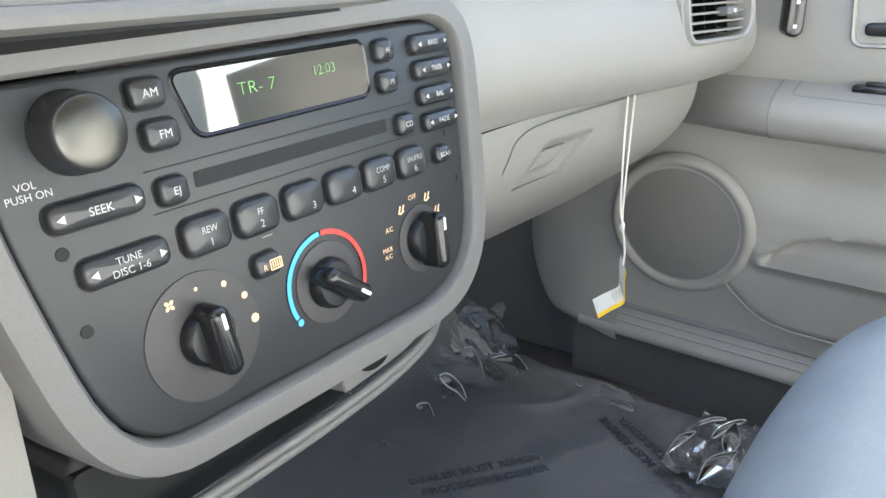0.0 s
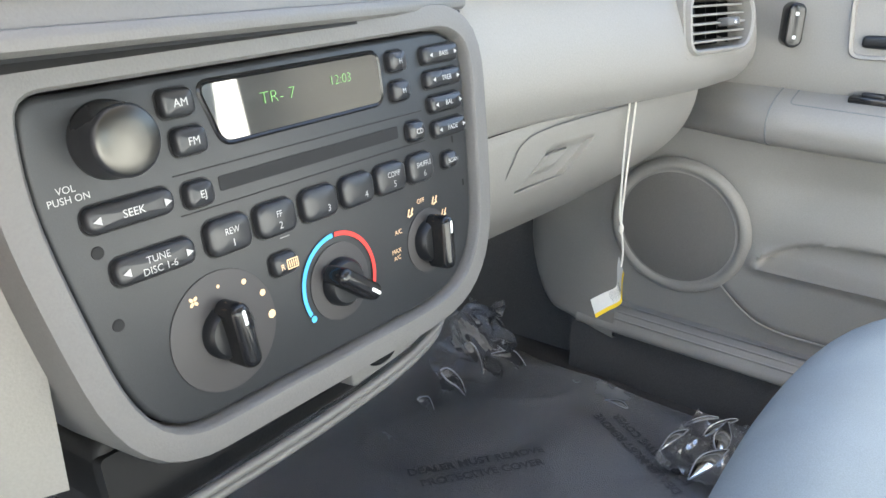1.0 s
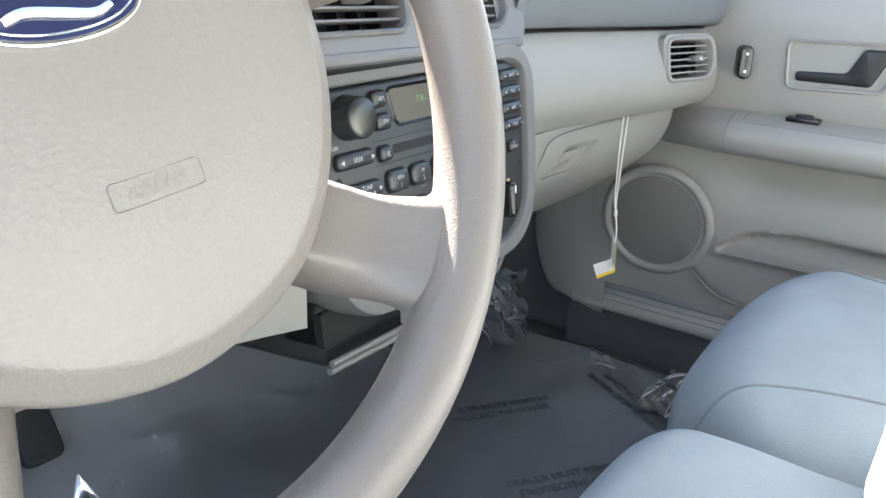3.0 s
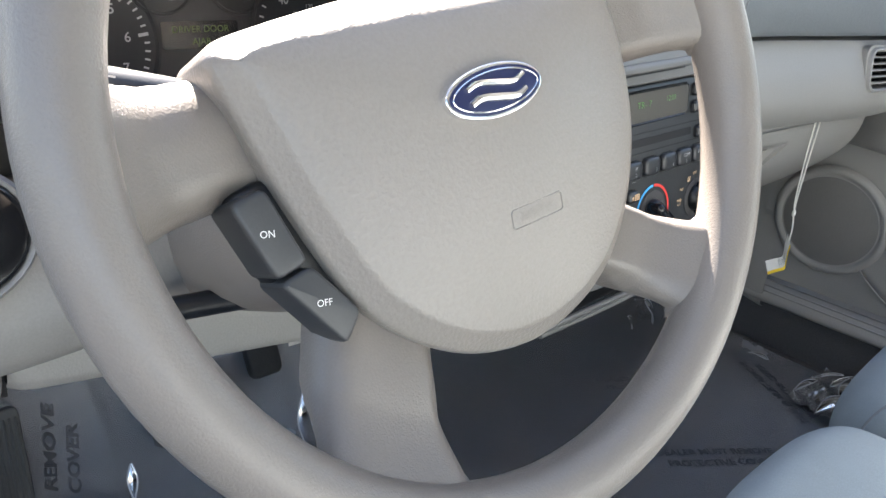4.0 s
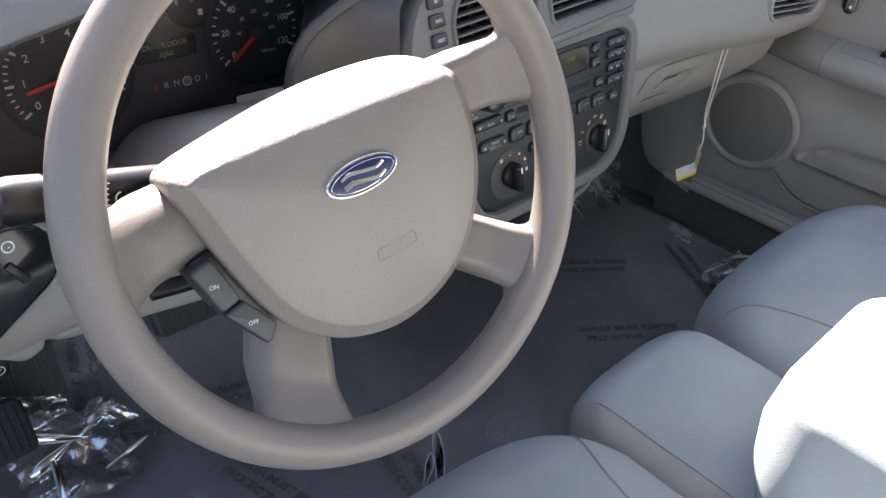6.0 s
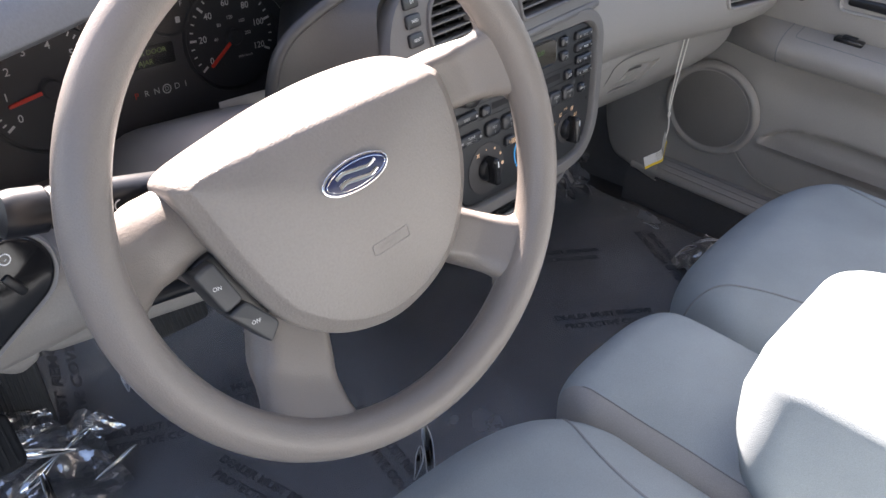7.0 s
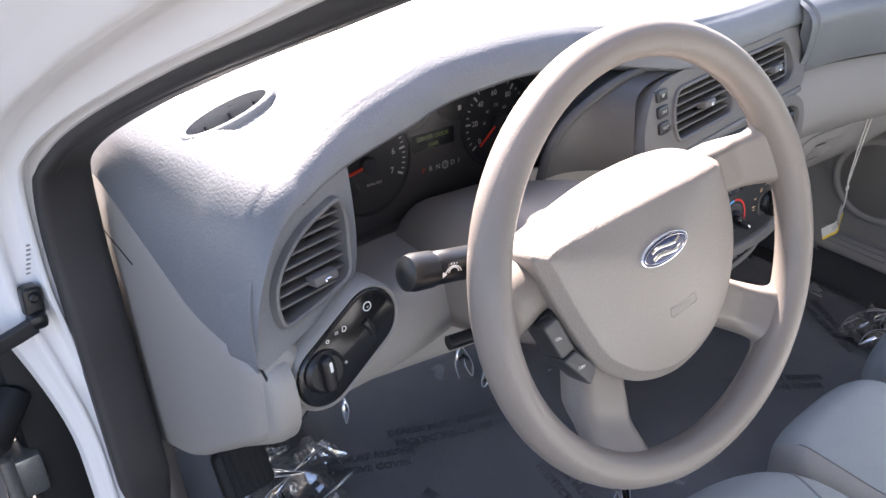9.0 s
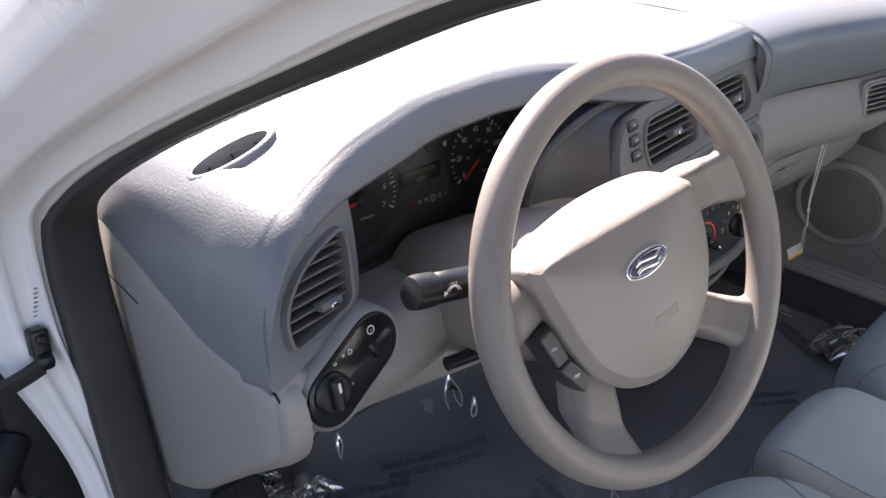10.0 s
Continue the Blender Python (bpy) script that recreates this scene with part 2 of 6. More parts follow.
def grid(fn, nu, nv, close_u=False):
    """A skin from fn(u, v), u and v from 0 to 1."""
    bm = bmesh.new()
    vs = [[bm.verts.new(fn(i / (nu if close_u else nu), j / nv)) for j in range(nv + 1)] for i in range(nu if close_u else nu + 1)]
    n = len(vs)
    for i in range(nu):
        for j in range(nv):
            bm.faces.new((vs[i][j], vs[(i + 1) % n][j], vs[(i + 1) % n][j + 1], vs[i][j + 1]))
    return bm


def smooth_curve(pts, n=8, closed=False):
    """Catmull-Rom through the points."""
    pts = [Vector(p) for p in pts]
    k = len(pts)
    out = []
    for i in range(k if closed else k - 1):
        p0 = pts[i - 1] if (closed or i > 0) else pts[0] * 2 - pts[1]
        p1, p2 = pts[i], pts[(i + 1) % k]
        p3 = pts[(i + 2) % k] if (closed or i + 2 < k) else pts[-1] * 2 - pts[-2]
        for j in range(n):
            t = j / n
            out.append(0.5 * ((2 * p1) + (p2 - p0) * t + (2 * p0 - 5 * p1 + 4 * p2 - p3) * t * t + (3 * p1 - p0 - 3 * p2 + p3) * t ** 3))
    if not closed:
        out.append(pts[-1])
    return out


def sweep(path, section, up=(0, 0, 1), closed=False, caps=True, scale=None):
    """Sweeps a closed 2D section along a path of 3D points. Section x runs along side, y along up."""
    path = [Vector(p) for p in path]
    up = Vector(up)
    levels = []
    k = len(path)
    for i, p in enumerate(path):
        t = (path[(i + 1) % k] - path[i - 1]) if (closed or 0 < i < k - 1) else (path[1] - path[0] if i == 0 else path[-1] - path[-2])
        t.normalize()
        side = t.cross(up).normalized()
        u = side.cross(t).normalized()
        s = scale(i / (k - 1)) if scale else 1.0
        levels.append([p + side * (x * s) + u * (y * s) for x, y in section])
    bm = bmesh.new()
    rows = [[bm.verts.new(q) for q in ring] for ring in levels]
    n = len(section)
    pairs = list(zip(rows, rows[1:])) + ([(rows[-1], rows[0])] if closed else [])
    for a, b in pairs:
        for i in range(n):
            bm.faces.new((a[i], a[(i + 1) % n], b[(i + 1) % n], b[i]))
    if caps and not closed:
        bm.faces.new(rows[0][::-1])
        bm.faces.new(rows[-1])
    bmesh.ops.recalc_face_normals(bm, faces=bm.faces[:])
    return bm


def circle(r, n=12, sx=1.0, sy=1.0):
    return [(r * sx * math.cos(2 * math.pi * i / n), r * sy * math.sin(2 * math.pi * i / n)) for i in range(n)]


def lathe(profile, n=32, m=None):
    """Turns (radius, height) points about z."""
    bm = bmesh.new()
    rows = [[bm.verts.new((r * math.cos(2 * math.pi * i / n), r * math.sin(2 * math.pi * i / n), h)) for i in range(n)] for r, h in profile]
    for a, b in zip(rows, rows[1:]):
        for i in range(n):
            bm.faces.new((a[i], a[(i + 1) % n], b[(i + 1) % n], b[i]))
    bm.faces.new(rows[-1])
    if m is not None:
        bm.transform(m)
    return bm


def text_bm(s, size, m, align="CENTER", shear=0.0, bold=0.0, width=1.0, lift=0.0004):
    """Letters of Blender's own font as a flat mesh at the pose m."""
    cu = bpy.data.curves.new("lettering", "FONT")
    cu.body, cu.size, cu.align_x, cu.align_y, cu.shear, cu.offset = s, size, align, "CENTER", shear, bold
    cu.resolution_u = 3
    ob = bpy.data.objects.new("lettering", cu)
    scene.collection.objects.link(ob)
    me = bpy.data.meshes.new_from_object(ob.evaluated_get(bpy.context.evaluated_depsgraph_get()))
    bm = bmesh.new()
    bm.from_mesh(me)
    bpy.data.objects.remove(ob)
    bpy.data.curves.remove(cu)
    bpy.data.meshes.remove(me)
    for v in bm.verts:
        v.co.x *= width
        v.co.z = lift
    bm.transform(m)
    return bm


def text(s, size, m, mat, parent, name="lettering", **kw):
    return part(name, text_bm(s, size, m, **kw), mat, parent, smooth=False)


def flat(pts, m, mat, parent, name="mark", lift=0.0004):
    bm = bmesh.new()
    bm.faces.new([bm.verts.new((*p, lift)) for p in pts])
    bm.transform(m)
    return part(name, bm, mat, parent, smooth=False)


def arc_band(r, w, a0, a1, m, mat, parent, name="mark", n=24, lift=0.0004):
    """A flat arc from a0 to a1 degrees."""
    bm = bmesh.new()
    rows = []
    for i in range(n + 1):
        a = radians(a0 + (a1 - a0) * i / n)
        rows.append([bm.verts.new(((r + s * w / 2) * math.cos(a), (r + s * w / 2) * math.sin(a), lift)) for s in (-1, 1)])
    for a, b in zip(rows, rows[1:]):
        bm.faces.new((a[0], b[0], b[1], a[1]))
    bm.transform(m)
    return part(name, bm, mat, parent, smooth=False)


def T(x, y, z=0.0):
    return Matrix.Translation((x, y, z))


def RZ(a):
    return Matrix.Rotation(radians(a), 4, "Z")


def clamp(x, a=0.0, b=1.0):
    return max(a, min(b, x))


def sstep(a, b, x):
    t = clamp((x - a) / (b - a))
    return t * t * (3 - 2 * t)


def edge_distance(px, py, poly):
    """Distance of many points to a closed polygon, positive outside, with the nearest point on its edge."""
    px, py = np.asarray(px, float), np.asarray(py, float)
    best = np.full(px.shape, 1e9)
    nx, ny = np.zeros(px.shape), np.zeros(px.shape)
    ins = np.zeros(px.shape, bool)
    for i in range(len(poly)):
        (x0, y0), (x1, y1) = poly[i - 1][:2], poly[i][:2]
        dx, dy = x1 - x0, y1 - y0
        ll = dx * dx + dy * dy
        if ll < 1e-14:
            continue
        t = np.clip(((px - x0) * dx + (py - y0) * dy) / ll, 0, 1)
        qx, qy = x0 + t * dx, y0 + t * dy
        d = np.hypot(px - qx, py - qy)
        k = d < best
        best, nx, ny = np.where(k, d, best), np.where(k, qx, nx), np.where(k, qy, ny)
        if abs(dy) > 1e-12:
            ins ^= ((y0 > py) != (y1 > py)) & (px < dx * (py - y0) / dy + x0)
    return np.where(ins, -best, best), nx, ny


def axes(origin, ux, uy):
    """A frame from its origin, its x axis and about its y axis."""
    ux = ux.normalized()
    uz = ux.cross(uy).normalized()
    return frame_matrix(origin, ux, uz.cross(ux), uz)


def inside(p, poly):
    x, y, res = p[0], p[1], False
    for i in range(len(poly)):
        (x0, y0), (x1, y1) = poly[i - 1][:2], poly[i][:2]
        if (y0 > y) != (y1 > y) and x < (x1 - x0) * (y - y0) / (y1 - y0) + x0:
            res = not res
    return res


# ---- the large structure: ground, floor, shell of the car ----
def build_ground():
    bm = bmesh.new()
    bmesh.ops.create_grid(bm, x_segments=4, y_segments=4, size=400)
    ob = part("ground", bm, ASPHALT)
    ob.location.z = -0.38
    tagged(ob, "pale worn asphalt of a parking lot", "ground", kind="structure")


build_ground()

car = thing("car_shell", "silver-grey sedan body shell with open driver's doorway", "car")


def floor_height(x, y):
    tunnel = 0.045 * math.exp(-((x - 0.02) / 0.16) ** 2)
    toe = 0.55 * sstep(0.52, 1.0, y) ** 1.2
    return 0.022 + tunnel + toe


def build_floor():
    bm = grid(lambda u, v: V(-0.70 + 1.62 * u, -1.2 + 2.1 * v, floor_height(-0.70 + 1.62 * u, -1.2 + 2.1 * v)), 40, 60)
    bmesh.ops.recalc_face_normals(bm, faces=bm.faces[:])
    ob = part("floor", bm, CARPET)
    tagged(ob, "dark grey carpet of the footwells", "floor", kind="structure")


build_floor()


def pillar_path(x):
    """The edge of the driver's doorway: up the front jamb and along the windscreen pillar to the roof."""
    return smooth_curve([(x, 0.36, -0.02), (x, 0.40, 0.14), (x, 0.438, 0.33), (x, 0.468, 0.50), (x, 0.482, 0.60), (x, 0.462, 0.68), (x, 0.39, 0.735), (x + 0.005, 0.29, 0.792),
                         (x + 0.012, 0.16, 0.856), (x + 0.02, 0.03, 0.915), (x + 0.035, -0.12, 0.978), (x + 0.05, -0.35, 1.04), (x + 0.06, -0.7, 1.07), (x + 0.06, -1.2, 1.06)], 8)


def build_shell():
    # seal: soft black bulb and lip, broader down the jamb
    wide = lambda t: 1.7 - 0.45 * sstep(0.30, 0.48, t) - 0.8 * sstep(0.135, 0.105, t)
    sec = round_poly([(-0.010, -0.018), (0.008, -0.018), (0.010, 0.012), (0.002, 0.018), (-0.008, 0.016)], 0.006, 3)
    part("door_seal", sweep(pillar_path(-0.712), sec, up=(1, 0, 0), scale=wide), SEAL_RUBBER, car, "black rubber door seal")
    part("seal_lip", sweep([p + V(-0.010, -0.004, -0.006) for p in pillar_path(-0.712)], circle(0.0045, 8), up=(1, 0, 0), scale=wide), SEAL_RUBBER, car)
    # painted flange, gutter and pillar outside the seal
    sec = [(-0.004, -0.014), (-0.004, -0.026), (0.007, -0.028), (0.007, -0.034), (-0.003, -0.036), (-0.003, -0.042), (0.017, -0.046), (0.019, -0.062), (0.012, -0.066), (0.012, -0.074), (0.026, -0.084), (0.040, -0.098), (0.062, -0.106), (0.085, -0.100), (0.085, -0.010), (0.010, -0.006)]
    part("door_frame", sweep(pillar_path(-0.712), round_poly(sec, 0.0025, 2), up=(1, 0, 0), scale=lambda t: 0.52 + 0.48 * sstep(0.15, 0.27, t)), PAINT, car, "silver painted door frame and pillar")
    tp = [p + V(0.020, 0.012, 0.010) for p in pillar_path(-0.712)][42:]
    part("pillar_trim", sweep(tp, circle(0.006, 10), up=(1, 0, 0)), HEADLINER, car, "grey inner pillar trim")
    # front wing's inner wall; a black hinge pillar paints the gap's shade ahead of the doorway
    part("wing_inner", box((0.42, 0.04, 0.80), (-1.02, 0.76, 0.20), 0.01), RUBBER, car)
    part("wing_edge", sweep([(-0.835, 0.70, 0.62), (-0.842, 0.69, 0.40), (-0.87, 0.68, -0.1)], rounded_rect(0.02, 0.03, 0.006)), PAINT, car)
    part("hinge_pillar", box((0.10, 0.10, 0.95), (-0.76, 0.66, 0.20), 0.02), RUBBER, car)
    # roof, windscreen header, far side, rear wall
    part("roof", box((1.34, 1.9, 0.05), (0, -1.14, 1.16), 0.02), HEADLINER, car, "pale cloth headliner")
    part("header", box((1.2, 0.10, 0.05), (0, -0.18, 1.12), 0.02), HEADLINER, car)
    part("rear_wall", box((1.6, 0.05, 0.75), (0, -2.0, 0.33), 0.01), DOOR_GREY, car)
    part("far_pillar", sweep([(0.82, 0.62, 0.70), (0.78, 0.30, 0.86), (0.70, -0.12, 1.08)], round_poly([(-0.03, -0.03), (0.03, -0.03), (0.03, 0.03), (-0.03, 0.03)], 0.015), up=(0, 0, 1)), HEADLINER, car)
    part("far_rail", box((0.06, 1.9, 0.08), (0.70, -1.1, 1.10), 0.02), HEADLINER, car)
    part("far_side_rear", box((0.06, 0.9, 0.75), (0.92, -1.55, 0.33), 0.02), DOOR_GREY, car)
    part("driver_side_rear", box((0.08, 1.1, 0.75), (-0.74, -1.45, 0.33), 0.02), PAINT, car)
    part("firewall", box((1.7, 0.04, 0.9), (0.08, 1.02, 0.25), 0.005), RUBBER, car)
    part("far_wing", box((0.05, 0.90, 0.80), (0.93, 0.93, 0.30), 0.01), PAINT, car)
    part("bonnet", grid(lambda u, v: V(-0.78 + 1.6 * u, 0.80 + 1.3 * v, 0.760 + 0.05 * math.sin(math.pi * u) - 0.22 * v * v), 12, 10), PAINT, car, "silver bonnet")
    part("cowl", box((1.455, 0.64, 0.045), (0.2725, 0.76, 0.7125), 0.004), RUBBER, car)
    # windscreen pane
    pane = part("windscreen", grid(lambda u, v: V((-0.70 + 1.4 * u) * (1 - 0.08 * v), 1.00 - 0.32 * abs(2 * u - 1) ** 2 - (1.04 - 0.32 * abs(2 * u - 1) ** 2) * v, 0.775 + 0.34 * v), 16, 8), GLASS, car)
    pane.visible_shadow = False


build_shell()


def build_check_strap():
    strap = thing("door_check_strap", "black door check strap bolted to the silver jamb", "door hardware")
    m = axes(V(-0.768, 0.478, 0.538), V(1, 0.1, -0.1), V(0.1, 0.2, 1))
    part("bracket", slab(rounded_rect(0.019, 0.034, 0.005), -0.01, 0.007, 0.003, m), STALK_BLACK, strap)
    part("bolt", lathe([(0.0055, 0), (0.0055, 0.004), (0.003, 0.006)], 10, m @ T(0, 0.006, 0.006)), STALK_BLACK, strap)
    for i in range(7):
        part("stamped_mark", box((0.0045, 0.0012, 0.0022), (-0.7635 + 0.0012 * i, 0.4835, 0.568 + 0.0052 * i), 0.0004, 1), STEEL, strap)
    part("pivot", box((0.020, 0.020, 0.018), (-0.770, 0.468, 0.521), 0.006), STALK_BLACK, strap)
    part("arm", sweep(smooth_curve([(-0.775, 0.464, 0.518), (-0.80, 0.468, 0.508), (-0.845, 0.475, 0.494), (-0.95, 0.50, 0.455), (-1.10, 0.54, 0.40)], 4), round_poly([(-0.005, -0.009), (0.005, -0.009), (0.005, 0.009), (-0.005, 0.009)], 0.003), up=(0, 0, 1)), RUBBER, strap)
    return strap


build_check_strap()


def build_driver_door():
    door = thing("driver_door", "silver driver's door standing wide open", "car door")
    m = Matrix.Translation((-0.87, 0.66, 0)) @ RZ(-68)
    part("skin", box((0.05, 1.0, 0.9), (-0.06, -0.5, 0.25), 0.02, m=m), PAINT, door)
    part("door_edge", box((0.10, 0.03, 0.86), (-0.02, -0.01, 0.25), 0.01, m=m), STEEL, door)
    part("inner_panel", box((0.05, 0.94, 0.75), (0.0, -0.52, 0.22), 0.02, m=m), DOOR_GREY, door)
    for z in (0.20, 0.50):
        part("hinge", box((0.045, 0.05, 0.07), (-0.815, 0.625, z), 0.008), STEEL, door, "bare steel door hinge")
        part("hinge_pin", lathe([(0.009, -0.05), (0.009, 0.05), (0.005, 0.053)], 12, T(-0.835, 0.60, z)), STEEL, door)
    part("wiring_boot", sweep([(-0.80, 0.62, 0.33), (-0.84, 0.58, 0.30), (-0.88, 0.60, 0.27)], circle(0.022, 12)), RUBBER, door, "black rubber wiring boot")
    # outside mirror
    mm = Matrix.Translation((-0.745, 0.80, 0.70)) @ RZ(10)
    part("mirror_housing", slab(rounded_rect(0.22, 0.13, 0.05, 6), -0.06, 0.03, 0.03, mm @ Matrix.Rotation(radians(90), 4, "X")), STALK_BLACK, door, "dark door mirror housing")
    return door


build_driver_door()


# ---- dashboard ----
dash = thing("dashboard", "two-tone grey moulded vinyl dashboard", "dashboard")


LIP_X = (-0.625, -0.602, -0.575, -0.545, -0.515, -0.475, -0.43, -0.39, -0.32, -0.25, -0.15, -0.07, 0.30)
LIP_Z = (0.711, 0.725, 0.736, 0.743, 0.747, 0.752, 0.758, 0.763, 0.768, 0.766, 0.753, 0.744, 0.744)


def lip_z(x):
    """Height of the brow's lower lip over the dials."""
    return sum(float(np.interp(x + d, LIP_X, LIP_Z)) for d in (-0.015, -0.01, -0.005, 0.0, 0.005, 0.01, 0.015)) / 7


def top_z(x):
    return 0.792 - 0.75 * max(0.0, -0.42 - x) ** 1.6 - 0.012 * sstep(-0.15, 0.1, x)


def back_y(x):
    return 0.60 + 0.35 * max(0.0, 1 - (x / 0.70) ** 2) ** 1.1


def right_sweep(x):
    """The dash face comes back towards the seat at its outer end."""
    return -0.055 * sstep(0.30, 0.66, x)


pad_tree = []
PASSENGER_VENT = round_poly([(-0.060, -0.026), (0.050, -0.026), (0.066, 0.0), (0.056, 0.026), (-0.060, 0.026)], [0.014, 0.014, 0.02, 0.014, 0.014], 4)


def build_dash():
    @lru_cache(maxsize=8)
    def section_at(x):
        zl, yb = lip_z(x), back_y(x)
        ta, tb = top_z(x), zl + 0.032 - 0.014 * sstep(-0.50, -0.60, x)
        zt = 0.5 * (ta + tb + math.hypot(ta - tb, 0.006))
        h = zt - zl
        k = sstep(-0.38, -0.47, x)
        yl = (0.232 + (0.120 * (x - 0.033) - 0.035) * sstep(-0.24, -0.08, x)) * (1 - k) + (0.177 + 0.1726 * (x + 0.60) + 0.2268 * (zl - 0.667)) * k
        prof = [(yb, zt - 0.005), (yb * 0.6 + 0.36 * 0.4, zt + 0.004), (max(0.34, yl + 0.10), zt + 0.002), (yl + 0.044, zl + 0.97 * h), (yl + 0.021, zl + 0.80 * h), (yl + 0.007, zl + 0.44 * h), (yl, zl),
                (yl + 0.001, zl - 0.006), (yl + 0.012, zl - 0.012), (yl + 0.05, zl - 0.020), (0.335, zl - 0.034)]
        return smooth_curve([(0, *p) for p in prof], 20)

    def profile(x, v):
        pts = section_at(x)
        q = pts[min(len(pts) - 1, round(v * (len(pts) - 1)))]
        return V(x, q.y, q.z)

    def top(u, v):
        if u >= 0.14:
            return profile(-0.600 + 0.834 * (u - 0.14) / 0.86, v)
        # the left end rolls over and down to the light end panel
        p = profile(-0.600, min(v, 0.63))
        a = (1 - u / 0.14) * math.pi / 2
        k = sstep(0.175, 0.26, p.y)
        y = clamp(p.y - 0.032 * (1 - k), 0.156, 0.50)
        ex, q = 0.068 + 0.012 * k, 1.0
        zb = 0.600 + 0.012 * clamp((y - 0.165) / 0.1) + 0.045 * clamp((y - 0.27) / 0.2)
        return V(-0.600 - ex * math.sin(a) ** q, p.y + (y - p.y) * math.sin(a), zb + (max(p.z, zb) - zb) * max(0.0, math.cos(a)) ** q)
    bm = grid(top, 210, 200)
    bmesh.ops.recalc_face_normals(bm, faces=bm.faces[:])
    pad_tree.append(BVHTree.FromBMesh(bm))
    # the pad is cut out for the demister's mouth
    hole = []
    for face in bm.faces:
        c = face.calc_center_median()
        dx, dy = c.x + 0.594, c.y - 0.328
        a, b = dx * 0.9635 - dy * 0.2676, dx * 0.2676 + dy * 0.9635
        if c.z > 0.70 and (a / 0.0425) ** 2 + (b / 0.0178) ** 2 < 1:
            hole.append(face)
    bmesh.ops.delete(bm, geom=hole, context="FACES")
    part("top_pad", bm, VINYL_TOP, dash, "soft grey-blue grained top pad", angle=110)
    m = frame_matrix(V(-0.655, 0, 0), V(0, -1, 0), V(0, 0, 1), V(-1, 0, 0))
    pts = [(-0.50, 0.25), (-0.37, 0.337), (-0.15, 0.525), (-0.135, 0.56), (-0.150, 0.606), (-0.20, 0.600), (-0.30, 0.617), (-0.47, 0.655), (-0.525, 0.62), (-0.55, 0.565)]
    part("end_core", slab(round_poly(pts, 0.02, 4), -0.010, 0.012, 0.012, m), VINYL_LOW, dash)
    # light end panel: down the side and round the corner to the light switch
    rail = [(-0.672, 0.55, 0.25, 0.640), (-0.677, 0.47, 0.285, 0.658), (-0.677, 0.36, 0.346, 0.635), (-0.677, 0.28, 0.415, 0.615), (-0.6765, 0.215, 0.474, 0.606), (-0.675, 0.180, 0.505, 0.605),
            (-0.668, 0.160, 0.520, 0.609), (-0.656, 0.1515, 0.526, 0.612), (-0.640, 0.1525, 0.534, 0.613), (-0.624, 0.158, 0.541, 0.607), (-0.606, 0.164, 0.548, 0.600), (-0.590, 0.171, 0.553, 0.595)]
    plan = smooth_curve([(a, b, c) for a, b, c, d in rail], 8)
    crest = smooth_curve([(a, b, d) for a, b, c, d in rail], 8)
    section = [(-0.030, 1.03, 0.0), (-0.010, 1.01, 0.0), (-0.002, 1.0, -0.006), (0, 0.85, 0), (0, 0.68, 0), (0, 0.5, 0), (0, 0.34, 0), (0, 0.18, 0), (-0.0005, 0, 0.014), (-0.004, 0, 0.005), (-0.011, 0, 0.0), (-0.030, 0, -0.001), (-0.05, 0, 0.002)]

    def wrap(u, v):
        i = round(u * (len(plan) - 1))
        d = plan[min(i + 1, len(plan) - 1)] - plan[max(i - 1, 0)]
        out = V(d.y, -d.x, 0).normalized()
        o, s, dz = section[round(v * (len(section) - 1))]
        lo, hi = plan[i].z, crest[i].z
        p = V(plan[i].x, plan[i].y, 0) + out * (o - 0.006 * sstep(0.78, 1.0, s) * sstep(0.12, 0.0, abs(u - 0.62)))
        z = lo + (hi - lo) * s + dz
        return V(p.x, p.y + 0.19 * (z - 0.57) * sstep(0.58, 0.70, u), z)
    bm = grid(wrap, len(plan) - 1, len(section) - 1)
    bmesh.ops.recalc_face_normals(bm, faces=bm.faces[:])
    seam_bm = bm.copy()
    part("end_cover", bm, VINYL_LOW, dash, "light grey end panel", angle=110)
    # joint between the end panel and the switch panel
    seam = smooth_curve([(-0.6665, 0.1605, 0.610), (-0.6640, 0.1570, 0.593), (-0.658, 0.1523, 0.572), (-0.650, 0.1492, 0.552), (-0.643, 0.1480, 0.542), (-0.632, 0.1500, 0.545)], 6)
    skin = BVHTree.FromBMesh(seam_bm)
    seam = [(skin.ray_cast(V(p.x, 0.05, p.z), V(0, 1, 0))[0] or p) + V(-0.0003, -0.0009, 0) for p in seam]
    seam_bm.free()
    part("panel_seam", sweep(seam, [(0.0012 * math.cos(a * 0.785), 0.0012 * math.sin(a * 0.785)) for a in range(8)]), SLOT, dash)
    slit = [skin_at for skin_at in (skin.ray_cast(V(-0.80, y, z), V(1, 0, 0))[0] for y, z in ((0.55, 0.570), (0.53, 0.575), (0.50, 0.578), (0.46, 0.580), (0.42, 0.578))) if skin_at]
    part("panel_slit", sweep(smooth_curve(slit, 5), circle(0.0011, 6)), SLOT, dash)
    # passenger side: pad above, light panel below
    def pad(u, v):
        x = 0.2348 + 0.5682 * u
        prof = [(0.72 - 0.22 * u, 0.775), (0.46, 0.786), (0.29, 0.782), (0.210, 0.758), (0.199, 0.715), (0.207, 0.672), (0.222, 0.661), (0.27, 0.659)]
        pts = smooth_curve([(0, *p) for p in prof], 4)
        q = pts[min(len(pts) - 1, round(v * (len(pts) - 1)))]
        e = 0.022 * (1 - sstep(0, 0.012, u)) + 0.03 * sstep(0.93, 1, u)
